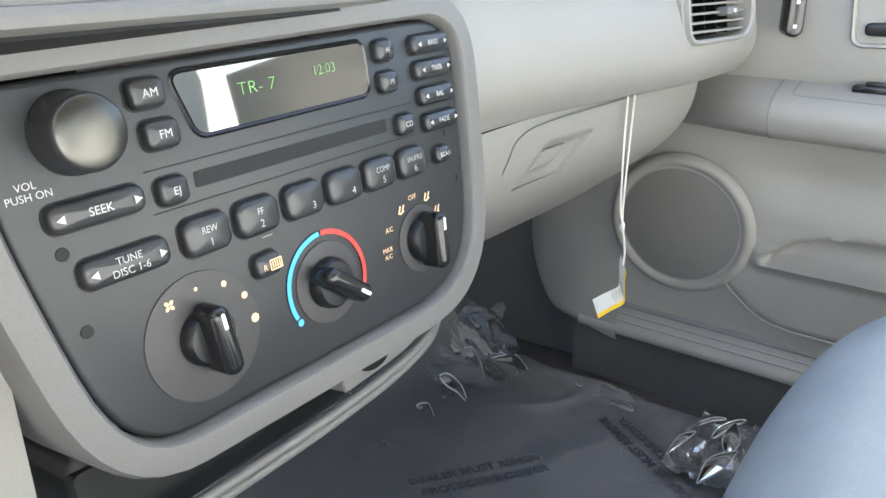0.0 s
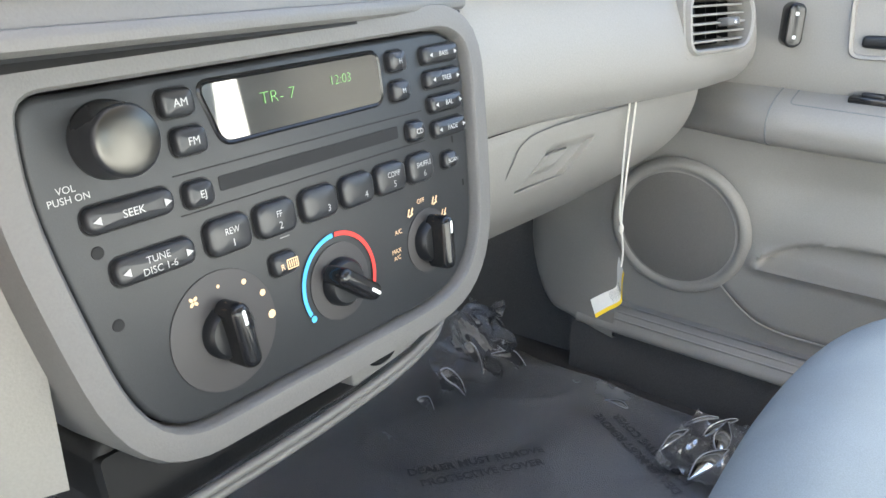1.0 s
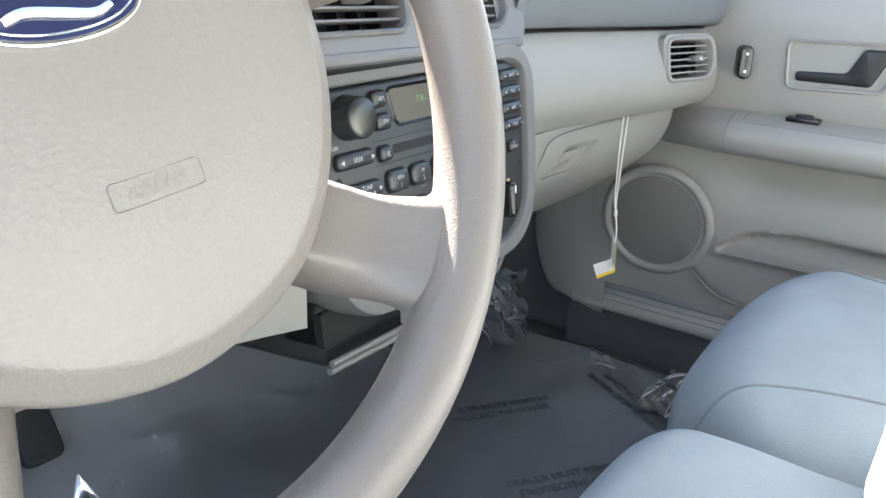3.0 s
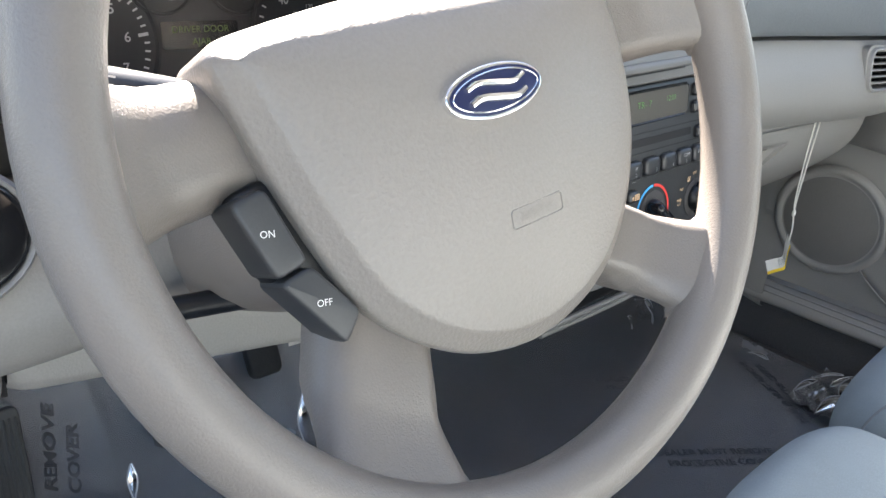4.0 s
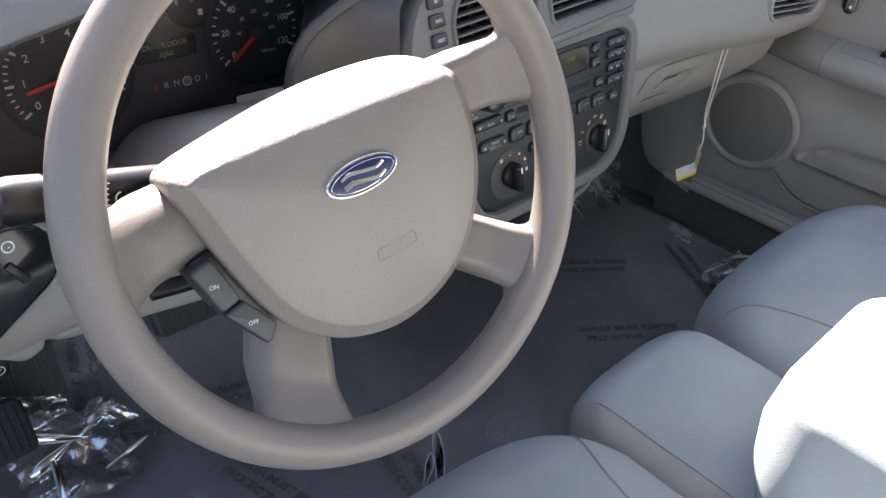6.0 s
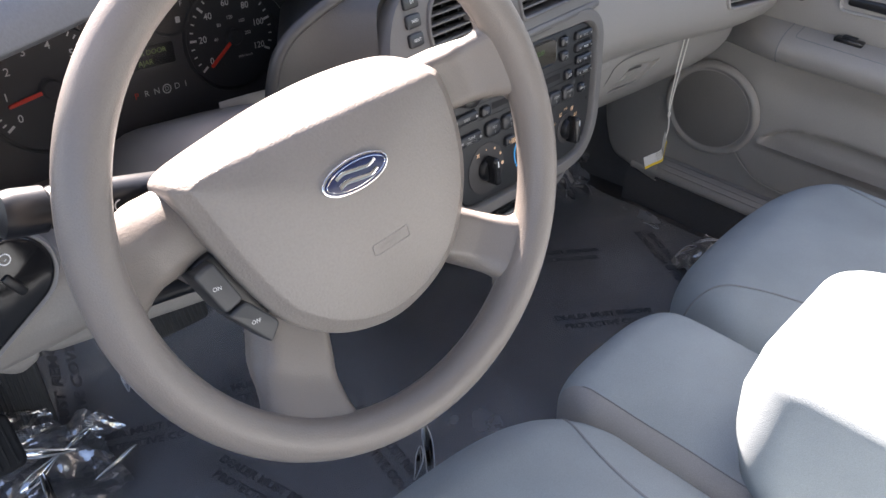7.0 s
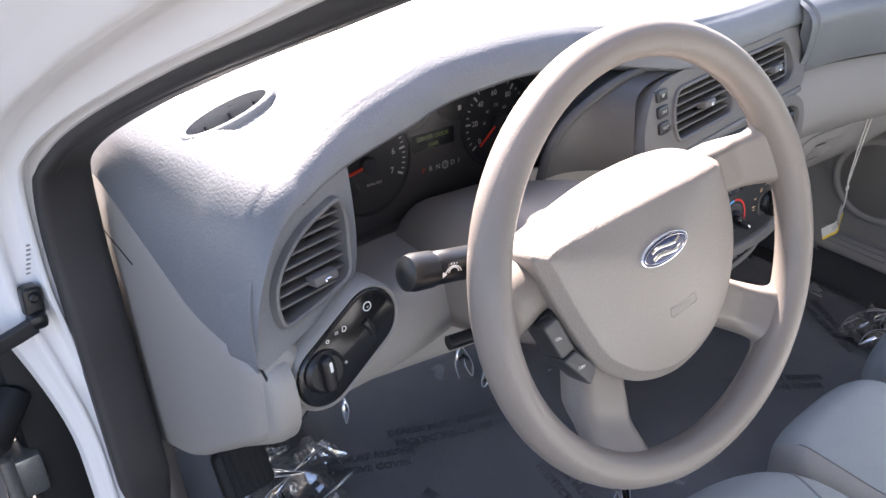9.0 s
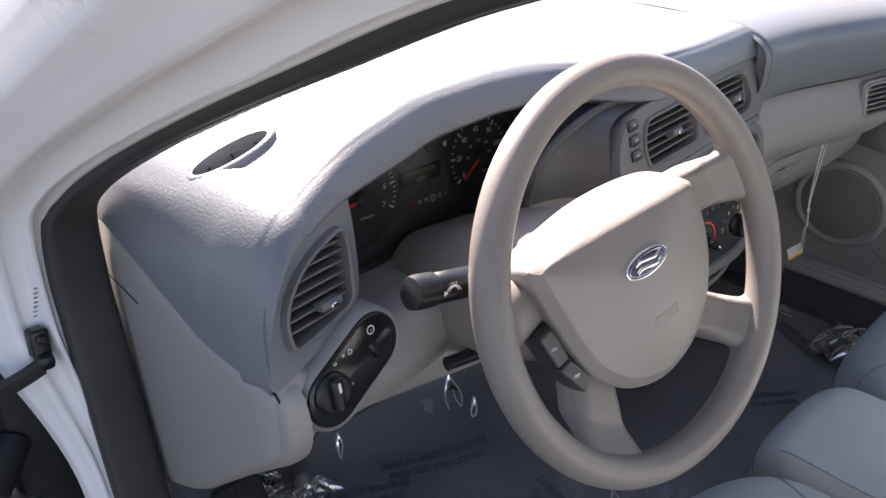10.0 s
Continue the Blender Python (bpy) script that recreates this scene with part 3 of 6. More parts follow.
        return V(x, q.y + right_sweep(x) * clamp((0.45 - q.y) / 0.2) + e, q.z - (0.03 if u < 0.5 else 0.4) * e)
    # the pad turns down beside the vents to the lower panel
    part("pad_return", grid(lambda u, v: V(0.185 + 0.055 * u, 0.192 + 0.12 * (0.152 + 0.055 * u) + 0.30 * (0.062 - 0.105 * v), 0.760 - 0.105 * v), 6, 12), VINYL_TOP, dash)
    part("joint_filler", grid(lambda u, v: pad(0.022, v) + V(-0.022 + 0.024 * u, 0.002, -0.003), 2, 28), VINYL_TOP, dash)
    part("passenger_pad", grid(pad, 64, 28), VINYL_TOP, dash, "grey-blue airbag cover pad")
    def low(u, v):
        x = 0.236 + 0.555 * u
        prof = [(0.30, 0.6565), (0.236, 0.656), (0.222, 0.649), (0.203, 0.610), (0.199, 0.575), (0.212, 0.550), (0.235, 0.540), (0.33, 0.536)]
        pts = smooth_curve([(0, *p) for p in prof], 8)
        q = pts[min(len(pts) - 1, round(v * (len(pts) - 1)))]
        e = 0.03 * (1 - sstep(0, 0.035, u))
        hole = 0.045 if q.y < 0.25 and inside(((x - 0.618) * 1.015, (q.z - 0.617) * 1.01), PASSENGER_VENT) else 0.0
        return V(x, q.y + right_sweep(x) * clamp((0.40 - q.y) / 0.15) + e * 0.3 + 0.02 * sstep(0.9, 1, u) + hole, q.z - 0.012 * sstep(0.6, 0, u) * sstep(0.6, 1, v))
    part("passenger_panel", grid(low, 100, 56), VINYL_LOW, dash, "light grey lower dash panel")


build_dash()


def build_glove_box():
    def lid(u, v, d=0.0):
        x = 0.275 + 0.42 * u + 0.01 * v
        p = V(x, 0.222 + 0.105 * v - 0.030 * math.sin(math.pi * v) + right_sweep(x - 0.013) * 0.6 + 0.05 * (1 - sstep(0, 0.05, u)), 0.535 - (0.168 - 0.022 * u) * v + 0.012 * u)
        return p + V(0, -0.83, 0.55) * d
    # slanting latch: a sunk field with a raised paddle on its upper half
    nu, nv = 150, 90
    gu, gv = np.meshgrid(np.linspace(0, 1, nu + 1), np.linspace(0, 1, nv + 1), indexing="ij")
    field = round_poly([(0.205 * 0.42, 0.425 * 0.16), (0.300 * 0.42, 0.178 * 0.16), (0.478 * 0.42, 0.185 * 0.16), (0.385 * 0.42, 0.418 * 0.16)], 0.004, 4)
    grip = round_poly([(0.262 * 0.42, 0.325 * 0.16), (0.300 * 0.42, 0.205 * 0.16), (0.392 * 0.42, 0.205 * 0.16), (0.345 * 0.42, 0.325 * 0.16)], 0.004, 4)
    df, dg = edge_distance(gu * 0.42, gv * 0.16, field)[0], edge_distance(gu * 0.42, gv * 0.16, grip)[0]

    def skin(u, v):
        i, j = round(u * nu), round(v * nv)
        return lid(u, v, -0.010 * sstep(0.001, -0.004, df[i, j]) + 0.008 * sstep(0.001, -0.003, dg[i, j]) - 0.004 * sstep(0.014, 0.0, v * 0.16))
    gb = part("glove_box", grid(skin, nu, nv), VINYL_LOW, dash, "closed light grey glove box lid")
    line = smooth_curve([lid(0.13, 0.96, 0.001), lid(0.14, 0.6, 0.001), lid(0.15, 0.24, 0.001), lid(0.19, 0.10, 0.001), lid(0.30, 0.055, 0.001), lid(0.6, 0.045, 0.001), lid(0.98, 0.045, 0.001)], 5)
    part("lid_gap", sweep(line, circle(0.0007, 6)), VINYL_MID, gb)
    part("lid_shadow_gap", sweep([lid(0.72, 0.012, 0.002), lid(0.86, 0.010, 0.0025), lid(0.99, 0.008, 0.0025)], circle(0.0016, 6)), SLOT, gb)
    # under-dash closing panel and footwell side
    part("under_panel", box((0.52, 0.50, 0.02), (0.50, 0.64, 0.40), 0.008), RUBBER, dash)
    part("stack_flank", grid(lambda u, v: V(0.243 - 0.05 * v + 0.02 * math.sin(math.pi * u), 0.212 + 0.5 * u, 0.650 - 0.21 * v), 10, 10), VINYL_LOW, dash)


build_glove_box()

# air vents: frame, slats and lever
def build_vent(name, m, outline, slats, lever, label, tilt=4, mat=None):
    """Vent in the plane of m; slats: (y, x0, x1) each; lever: (x, y)."""
    mat = mat or VINYL_MID
    vent = part(name, rings([[(*p, -0.004) for p in offset_poly(outline, 0.006)], [(*p, 0.003) for p in offset_poly(outline, 0.004)], [(*p, 0.004) for p in offset_poly(outline, 0.002)],
                             [(*p, 0.002) for p in outline], [(*p, -0.03) for p in offset_poly(outline, -0.002)]], m, cap_last=False), mat, dash, label)
    bm = bmesh.new()
    bm.faces.new([bm.verts.new((*p, -0.03)) for p in offset_poly(outline, 0.001)])
    bm.transform(m)
    part("duct", bm, SLOT, vent)
    for y, x0, x1 in slats:
        part("slat", box((x1 - x0, 0.0024, 0.014), (0, 0, 0), 0.0008, 1, m @ T((x0 + x1) / 2, y, -0.010) @ Matrix.Rotation(radians(tilt), 4, "X")), mat, vent)
    for i in range(5):
        y0, x0, x1 = slats[len(slats) // 2]
        x = x0 + (x1 - x0) * (i + 0.5) / 5
        ys = [s[0] for s in slats if s[1] < x < s[2]]
        part("vane", box((0.0015, max(ys) - min(ys) + 0.008, 0.012), (0, 0, 0), 0.0, 1, m @ T(x, (max(ys) + min(ys)) / 2, -0.024)), STALK_BLACK, vent)
    part("lever", box((0.026, 0.009, 0.014), (0, 0, 0), 0.0025, 2, m @ T(lever[0], lever[1], -0.001)), VINYL_MID, vent)
    part("lever_tip", box((0.008, 0.005, 0.004), (0, 0, 0), 0.001, 1, m @ T(lever[0], lever[1] - 0.001, 0.007)), CHROME, vent)
    return vent


def build_centre_vents():
    m = frame_matrix(V(0.033, 0.186, 0.697), Vector((0.993, 0.12, 0.0)).normalized(), Vector((0.0, 0.30, 0.954)), Vector((0.993, 0.12, 0)).normalized().cross(Vector((0, 0.30, 0.954))).normalized())
    # bezel that carries both vents and the two trip buttons
    out = [(-0.235, -0.044), (0.205, -0.044), (0.212, -0.01), (0.196, 0.030), (0.165, 0.046), (-0.15, 0.047), (-0.206, 0.040), (-0.232, 0.000)]
    pts = round_poly(out, [0.01, 0.015, 0.02, 0.02, 0.02, 0.03, 0.03, 0.02], 4)
    left = round_poly([(-0.163, -0.028), (-0.030, -0.028), (-0.022, 0.028), (-0.158, 0.026), (-0.170, 0.0)], [0.01, 0.012, 0.008, 0.012, 0.02], 4)
    right = round_poly([(0.003, -0.028), (0.150, -0.028), (0.168, -0.012), (0.158, 0.014), (0.140, 0.029), (0.0, 0.029)], [0.008, 0.012, 0.012, 0.012, 0.012, 0.008], 4)
    bz = bezel_with_holes("vent_bezel", pts, [offset_poly(left, 0.004), offset_poly(right, 0.004)], m, VINYL_MID, dash, "grey surround of the centre air vents")
    ys = [-0.019, -0.0095, 0.0, 0.0095, 0.019]
    build_vent("air_vent", m, left, [(y, -0.163 + 0.003, -0.026) for y in ys], (-0.088, -0.003), "centre air vent with horizontal slats")
    build_vent("air_vent", m, right, [(y, 0.002, 0.155 - 0.008 * abs(y) / 0.019) for y in ys], (0.110, -0.003), "centre air vent with horizontal slats")
    for y, s in ((0.030, "SET"), (0.012, "INFO"), (-0.006, "RESET")):
        b = part("trip_button", slab(rounded_rect(0.022, 0.013, 0.003), -0.002, 0.0035, 0.0015, m @ T(-0.195 + 0.002, y)), BUTTON_BLACK, dash, "small black trip button")
        text(s, 0.0042, m @ T(-0.193, y, 0.0036), PRINT, b)
    # rolled fin of the dial hood: up from the column and over to the vents, with its inner and outer walls
    fin = smooth_curve([(-0.296, 0.212, 0.645), (-0.294, 0.209, 0.667), (-0.289, 0.207, 0.688), (-0.275, 0.206, 0.706), (-0.254, 0.206, 0.718), (-0.230, 0.206, 0.728), (-0.205, 0.206, 0.736), (-0.172, 0.207, 0.742), (-0.135, 0.208, 0.745), (-0.095, 0.209, 0.744)], 5)
    edge = smooth_curve([(-0.203, 0.161, 0.650), (-0.202, 0.163, 0.665), (-0.201, 0.166, 0.680), (-0.200, 0.170, 0.700), (-0.198, 0.174, 0.718), (-0.192, 0.178, 0.728), (-0.180, 0.181, 0.735), (-0.160, 0.184, 0.739), (-0.130, 0.187, 0.741), (-0.095, 0.190, 0.741)], 5)
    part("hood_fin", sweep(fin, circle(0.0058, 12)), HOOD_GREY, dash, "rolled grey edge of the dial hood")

    def outer_wall(u, v):
        i = round(u * (len(fin) - 1))
        return fin[i].lerp(edge[i], v) + V(0, 0.016 * math.sin(math.pi * v) * (1 - u), 0)

    def inner_wall(u, v):
        i = round(u * (len(fin) - 1))
        p = fin[i]
        return p.lerp(V(min(-0.176, p.x + 0.095), 0.324, min(p.z + 0.01, 0.752)), v)
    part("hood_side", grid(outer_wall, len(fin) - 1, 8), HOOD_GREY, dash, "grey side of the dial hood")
    part("hood_inside", grid(inner_wall, len(fin) - 1, 6), PANEL_BLACK, dash)
    # dark gap and ledge under the vents
    part("ledge", box((0.43, 0.010, 0.05), (0, 0, 0), 0.004, 2, m @ T(-0.022, -0.048, -0.022)), VINYL_MID, dash)
    part("ledge_gap", box((0.43, 0.0018, 0.05), (0, 0, 0), 0.0, 1, m @ T(-0.022, -0.0538, -0.030)), SLOT, dash)


def bezel_with_holes(name, outline, holes, m, mat, parent, label="", thick=0.02):
    """A plate with openings: outline and holes are counter-clockwise."""
    bm = bmesh.new()
    loops = []
    for pts in [outline] + holes:
        vs = [bm.verts.new((*p, 0.0)) for p in pts]
        es = [bm.edges.new((vs[i], vs[(i + 1) % len(vs)])) for i in range(len(vs))]
        loops.append(es)
    bmesh.ops.triangle_fill(bm, use_beauty=True, use_dissolve=False, edges=[e for l in loops for e in l])
    # remove faces inside the holes
    for f in bm.faces[:]:
        c = f.calc_center_median()
        if any(inside(c, h) for h in holes):
            bm.faces.remove(f)
    top = bm.faces[:]
    for f in top:
        if f.normal.z < 0:
            f.normal_flip()
    border = [e for e in bm.edges if len(e.link_faces) == 1]
    r = bmesh.ops.extrude_edge_only(bm, edges=border)
    for v in r["geom"]:
        if isinstance(v, bmesh.types.BMVert):
            v.co.z -= thick
    bmesh.ops.recalc_face_normals(bm, faces=bm.faces[:])
    bm.transform(m)
    return part(name, bm, mat, parent, label, angle=30)


build_centre_vents()


def build_side_vents():
    # driver's outer vent, a quarter oval
    m = axes(V(-0.600, 0.180, 0.667), V(0.985, 0.17, 0), V(0, 0.22, 0.97))
    out = round_poly([(-0.041, -0.036), (0.001, -0.029), (0.033, -0.021), (0.040, 0.033), (0.036, 0.046), (-0.003, 0.034), (-0.030, 0.013), (-0.043, -0.010)], [0.008, 0.03, 0.010, 0.012, 0.006, 0.03, 0.03, 0.02], 4)
    rows = [(-0.0225, -0.040, 0.026), (-0.0125, -0.040, 0.034), (-0.0025, -0.037, 0.036), (0.0075, -0.031, 0.037), (0.0175, -0.023, 0.038), (0.0275, -0.011, 0.039), (0.0365, 0.004, 0.038)]
    build_vent("air_vent", m, out, rows, (0.006, -0.012), "driver's air vent with slanted slats")
    sur = round_poly([(-0.069, -0.062), (-0.034, -0.052), (0.003, -0.044), (0.040, -0.030), (0.050, 0.007), (0.053, 0.046), (0.054, 0.078), (0.025, 0.0715), (-0.002, 0.058), (-0.025, 0.0435), (-0.046, 0.024), (-0.058, 0.0035), (-0.067, -0.028)], [0.008, 0.02, 0.02, 0.02, 0.02, 0.02, 0.006, 0.02, 0.03, 0.03, 0.03, 0.03, 0.03], 4)
    bezel_with_holes("vent_surround", offset_poly(sur, 0.004), [offset_poly(out, 0.004)], m @ T(0, 0, -0.004), VINYL_TOP, dash, "grey surround of the driver's air vent", 0.04)
    # passenger's outer vent
    m = axes(V(0.618, 0.1470, 0.617), V(0.985, -0.17, 0), V(0.0, 0.16, 0.98))
    out = PASSENGER_VENT
    build_vent("air_vent", m, out, [(y, -0.058, 0.058 - 0.3 * abs(y)) for y in (-0.018, -0.009, 0.0, 0.009, 0.018)], (0.018, 0.0), "passenger's air vent with light horizontal slats", mat=VINYL_LOW)
    sur = round_poly([(-0.068, -0.035), (0.062, -0.035), (0.084, -0.01), (0.074, 0.035), (-0.070, 0.035)], [0.012, 0.03, 0.03, 0.03, 0.02], 4)
    bezel_with_holes("vent_surround", sur, [offset_poly(out, 0.004)], m @ T(0, 0, -0.002), VINYL_LOW, dash, "light grey surround of the passenger's air vent", 0.014)
    # demister slot on the top pad
    hit, nor = pad_tree[0].ray_cast(V(-0.594, 0.328, 1.0), V(0, 0, -1))[:2]
    nor = nor if nor.z > 0 else -nor
    m = axes(hit + nor * 0.0016, V(0.90, -0.25, 0).cross(nor).cross(nor) * -1, nor.cross(V(0.90, -0.25, 0)))
    oval = circle(1.0, 32, 0.040, 0.0155)
    d = part("demister", rings([[(*p, -0.012) for p in offset_poly(oval, 0.0085)], [(*p, 0.0) for p in offset_poly(oval, 0.0080)], [(*p, 0.0022) for p in offset_poly(oval, 0.0060)], [(*p, 0.0032) for p in offset_poly(oval, 0.0025)], [(*p, 0.0030) for p in offset_poly(oval, 0.0005)], [(*p, -0.022) for p in offset_poly(oval, -0.0005)]], m, cap_last=False), VINYL_TOP, dash, "oval demister outlet")
    bm = bmesh.new()
    bm.faces.new([bm.verts.new((*p, -0.021)) for p in oval])
    bm.transform(m)
    part("duct", bm, SLOT, d)
    # ribs coloured black to give the shade inside the mouth
    for x in (-0.025, 0.0, 0.025):
        part("rib", box((0.002, 0.028, 0.010), (x, 0, -0.012), 0.0, 1, m), RUBBER, d)


build_side_vents()


def build_driver_panel():
    """Light panel that carries the light switch, and the knee panel below the column."""
    def face(u, v):
        x = -0.600 + 0.445 * u
        u = (x + 0.672) / 0.517
        prof = [(0.325, 0.575), (0.25, 0.590), (0.20, 0.597), (0.178, 0.590), (0.167, 0.565), (0.165, 0.535), (0.19, 0.505), (0.25, 0.490), (0.40, 0.488)]
        pts = smooth_curve([(0, *p) for p in prof], 4)
        q = pts[min(len(pts) - 1, round(v * (len(pts) - 1)))]
        k = sstep(0.25, 0.8, u)
        back = 0.030 * (1 - sstep(-0.660, -0.585, x)) * sstep(0.40, 0.20, q.y)
        return V(x, q.y + 0.05 * k - back, q.z + 0.02 * u - 0.01 * k)
    part("driver_panel", grid(face, 60, 28), VINYL_LOW, dash, "light grey driver's lower dash panel")
    def knee(x0, x1, drop):
        def f(u, v):
            x = x0 + (x1 - x0) * u
            zb = 0.481 - 0.146 * (x + 0.58) - drop * math.exp(-((x + 0.562) / 0.014) ** 2)
            e = 0.008 * (1 - sstep(0.0, 0.03, u)) + 0.008 * sstep(0.97, 1.0, u)
            prof = [(0.300, 0.536), (0.240, 0.535), (0.222, 0.526), (0.212, 0.508), (0.211, 0.5 * (0.50 + zb) + 0.004), (0.215, zb + 0.009), (0.225, zb + 0.001), (0.245, zb), (0.34, zb + 0.012)]
            pts = smooth_curve([(0, *p) for p in prof], 4)
            q = pts[min(len(pts) - 1, round(v * (len(pts) - 1)))]
            return V(x, q.y + e, q.z)
        return grid(f, 48, 32)
    part("knee_panel", knee(-0.5405, -0.165, 0.0), VINYL_LOW, dash, "light grey knee panel below the column")
    part("knee_corner", knee(-0.640, -0.5435, 0.010), VINYL_LOW, dash)
    part("knee_seam", box((0.0030, 0.03, 0.055), (-0.542, 0.240, 0.502), 0.0, 1), SLOT, dash)
    # rounded collar and light switch pod
    m = axes(V(-0.583, 0.156, 0.586), V(0.86, 0.15, 0.49), V(-0.49, 0.13, 0.86)) @ T(0, 0.006)
    o = rounded_rect(0.120, 0.060, 0.030, 8)
    part("switch_collar", rings([[(*p, -0.03) for p in offset_poly(o, 0.006)], [(*p, -0.002) for p in offset_poly(o, 0.0045)], [(*p, 0.002) for p in offset_poly(o, 0.002)], [(*p, 0.0) for p in o]], m, cap_last=False), VINYL_LOW, dash)
    sw = part("light_switch", slab(o, -0.02, 0.003, 0.004, m), GLOSS_BLACK, dash, "glossy black light switch panel")
    part("switch_base", lathe([(0.0195, 0.002), (0.0195, 0.006), (0.016, 0.009)], 28, m @ T(-0.030, 0.007)), STALK_BLACK, sw)
    part("switch_knob", slab(rounded_rect(0.012, 0.035, 0.0055), 0.006, 0.017, 0.004, m @ T(-0.030, 0.007) @ RZ(-28)), STALK_BLACK, sw, "ribbed black rotary light knob")
    flat(rounded_rect(0.003, 0.010, 0.0015), m @ T(-0.0257, 0.0150, 0.0172) @ RZ(-28), PRINT, sw)
    for (x, y), s in (((-0.010, 0.0245), "o"), ((0.000, 0.022), "="), ((0.0075, 0.0185), "D"), ((-0.012, -0.008), "*")):
        text(s, 0.0075, m @ T(x, y, 0.0032) @ RZ(-36), PRINT, sw, "symbol")
    part("dimmer", box((0.007, 0.020, 0.006), (0.026, -0.004, 0.003), 0.002, 2, m), STALK_BLACK, sw)
    arc_band(0.004, 0.001, 0, 360, m @ T(0.036, 0.014, 0.003), PRINT, sw, "symbol")
    text("-", 0.008, m @ T(0.036, 0.014, 0.0032), PRINT, sw, "symbol")


build_driver_panel()

# ---- instrument cluster ----
def build_cluster():
    cl = thing("instrument_cluster", "black instrument cluster with white numerals and red needles", "instrument panel")
    m = frame_matrix(V(-0.362, 0.326, 0.655), V(1, 0, 0), Vector((0, 0.12, 0.993)), Vector((0, -0.993, 0.12)))
    out = round_poly([(-0.165, -0.075), (0.155, -0.075), (0.172, 0.01), (0.12, 0.070), (0.0, 0.088), (-0.11, 0.070), (-0.170, 0.01)], [0.03, 0.03, 0.04, 0.04, 0.06, 0.04, 0.04], 4)
    part("face", slab(out, -0.01, 0.0, 0.0, m), FACE_GREY, cl)
    part("hood_wall", rings([[(*p, 0.0) for p in offset_poly(out, 0.001)], [(*p, 0.05) for p in offset_poly(out, 0.010)], [(*p, 0.078) for p in offset_poly(out, 0.014)], [(*p, 0.078) for p in offset_poly(out, 0.018)]], m, cap_last=False), PANEL_BLACK, cl)
    def dial(cx, cy, r, a0, a1, majors, minors, labels, size, needle, nl):
        part("dial_well", lathe([(r * 1.32, 0.0), (r * 1.30, 0.0026), (r * 1.26, 0.0030), (r * 1.22, 0.0004), (r * 0.4, 0.0003)], 48, m @ T(cx, cy)), DIAL_BLACK, cl)
        n = (majors - 1) * minors
        bm = bmesh.new()
        for i in range(n + 1):
            a = radians(a0 + (a1 - a0) * i / n)
            big = i % minors == 0
            l, w = (0.0075, 0.0012) if big else (0.004, 0.0007)
            d, s = V(math.cos(a), math.sin(a), 0), V(-math.sin(a), math.cos(a), 0)
            c = V(cx, cy, 0.0005)
            bm.faces.new([bm.verts.new(c + d * (r * 1.14 - q) + s * w * k) for q, k in ((0, -1), (0, 1), (l, 1), (l, -1))])
        bm.transform(m)
        part("scale", bm, PRINT, cl, smooth=False)
        for i, s in enumerate(labels):
            if s:
                a = radians(a0 + (a1 - a0) * i / (len(labels) - 1))
                text(s, size, m @ T(cx + math.cos(a) * r * 0.80, cy + math.sin(a) * r * 0.80), PRINT, cl, "numeral", bold=0.0001)
        a = radians(needle)
        bm = box((nl, 0.0038, 0.002), (nl / 2 - 0.004, 0, 0.006), 0.0008, 1, m @ T(cx, cy) @ Matrix.Rotation(a, 4, "Z"))
        part("needle", bm, NEEDLE, cl, "red needle")
        part("hub", lathe([(r * 0.2, 0), (r * 0.2, 0.007), (r * 0.16, 0.009)], 20, m @ T(cx, cy)), DIAL_BLACK, cl)
    dial(-0.084, 0.0085, 0.0455, 214, -26, 8, 5, ["0", "1", "2", "3", "4", "5", "6", "7"], 0.0098, 190, 0.043)
    dial(0.1055, 0.0145, 0.0425, 216, -27, 7, 4, ["0", "20", "40", "60", "80", "100", "120"], 0.0092, 217, 0.044)
    for i, s in enumerate(("40", "80", "120", "160", "200")):
        a = radians(180 - 45 * i)
        text(s, 0.005, m @ T(0.1055 + 0.019 * math.cos(a), 0.0145 + 0.019 * math.sin(a)), PRINT, cl, "numeral")
    text("MPH km/h", 0.004, m @ T(0.118, -0.008), PRINT, cl)
    text("RPMx1000", 0.0045, m @ T(-0.076, -0.016), PRINT, cl)
    for cx, lab, na in ((-0.020, ("C", "H"), 100), (0.041, ("E", "F"), 95)):
        part("dial_well", lathe([(0.0265, 0.0), (0.0260, 0.0024), (0.0248, 0.0026), (0.0236, 0.0004), (0.010, 0.0003)], 36, m @ T(cx, 0.054)), DIAL_BLACK, cl)
        text(lab[0], 0.007, m @ T(cx - 0.014, 0.054), PRINT, cl, "numeral")
        text(lab[1], 0.007, m @ T(cx + 0.014, 0.056), PRINT, cl, "numeral")
        part("needle", box((0.018, 0.003, 0.002), (0.010, 0, 0.004), 0.0008, 1, m @ T(cx, 0.052) @ RZ(na)), NEEDLE, cl, "red needle")
        flat(rounded_rect(0.005, 0.006, 0.001), m @ T(cx + 0.008, 0.042), PRINT, cl, "symbol")
    flat(rounded_rect(0.062, 0.020, 0.002), m @ T(0.008, 0.014), GLOSS_BLACK, cl, "message_window")
    text("DRIVER DOOR", 0.0070, m @ T(0.008, 0.018, 0.0004), DIM_GREEN, cl, "message")
    text("AJAR", 0.0070, m @ T(0.008, 0.009, 0.0004), DIM_GREEN, cl, "message")
    for i, s in enumerate("PRN"):
        text(s, 0.0085, m @ T(-0.008 + 0.0105 * i, -0.020), NEEDLE if i == 0 else PRINT, cl, "gear_letter")
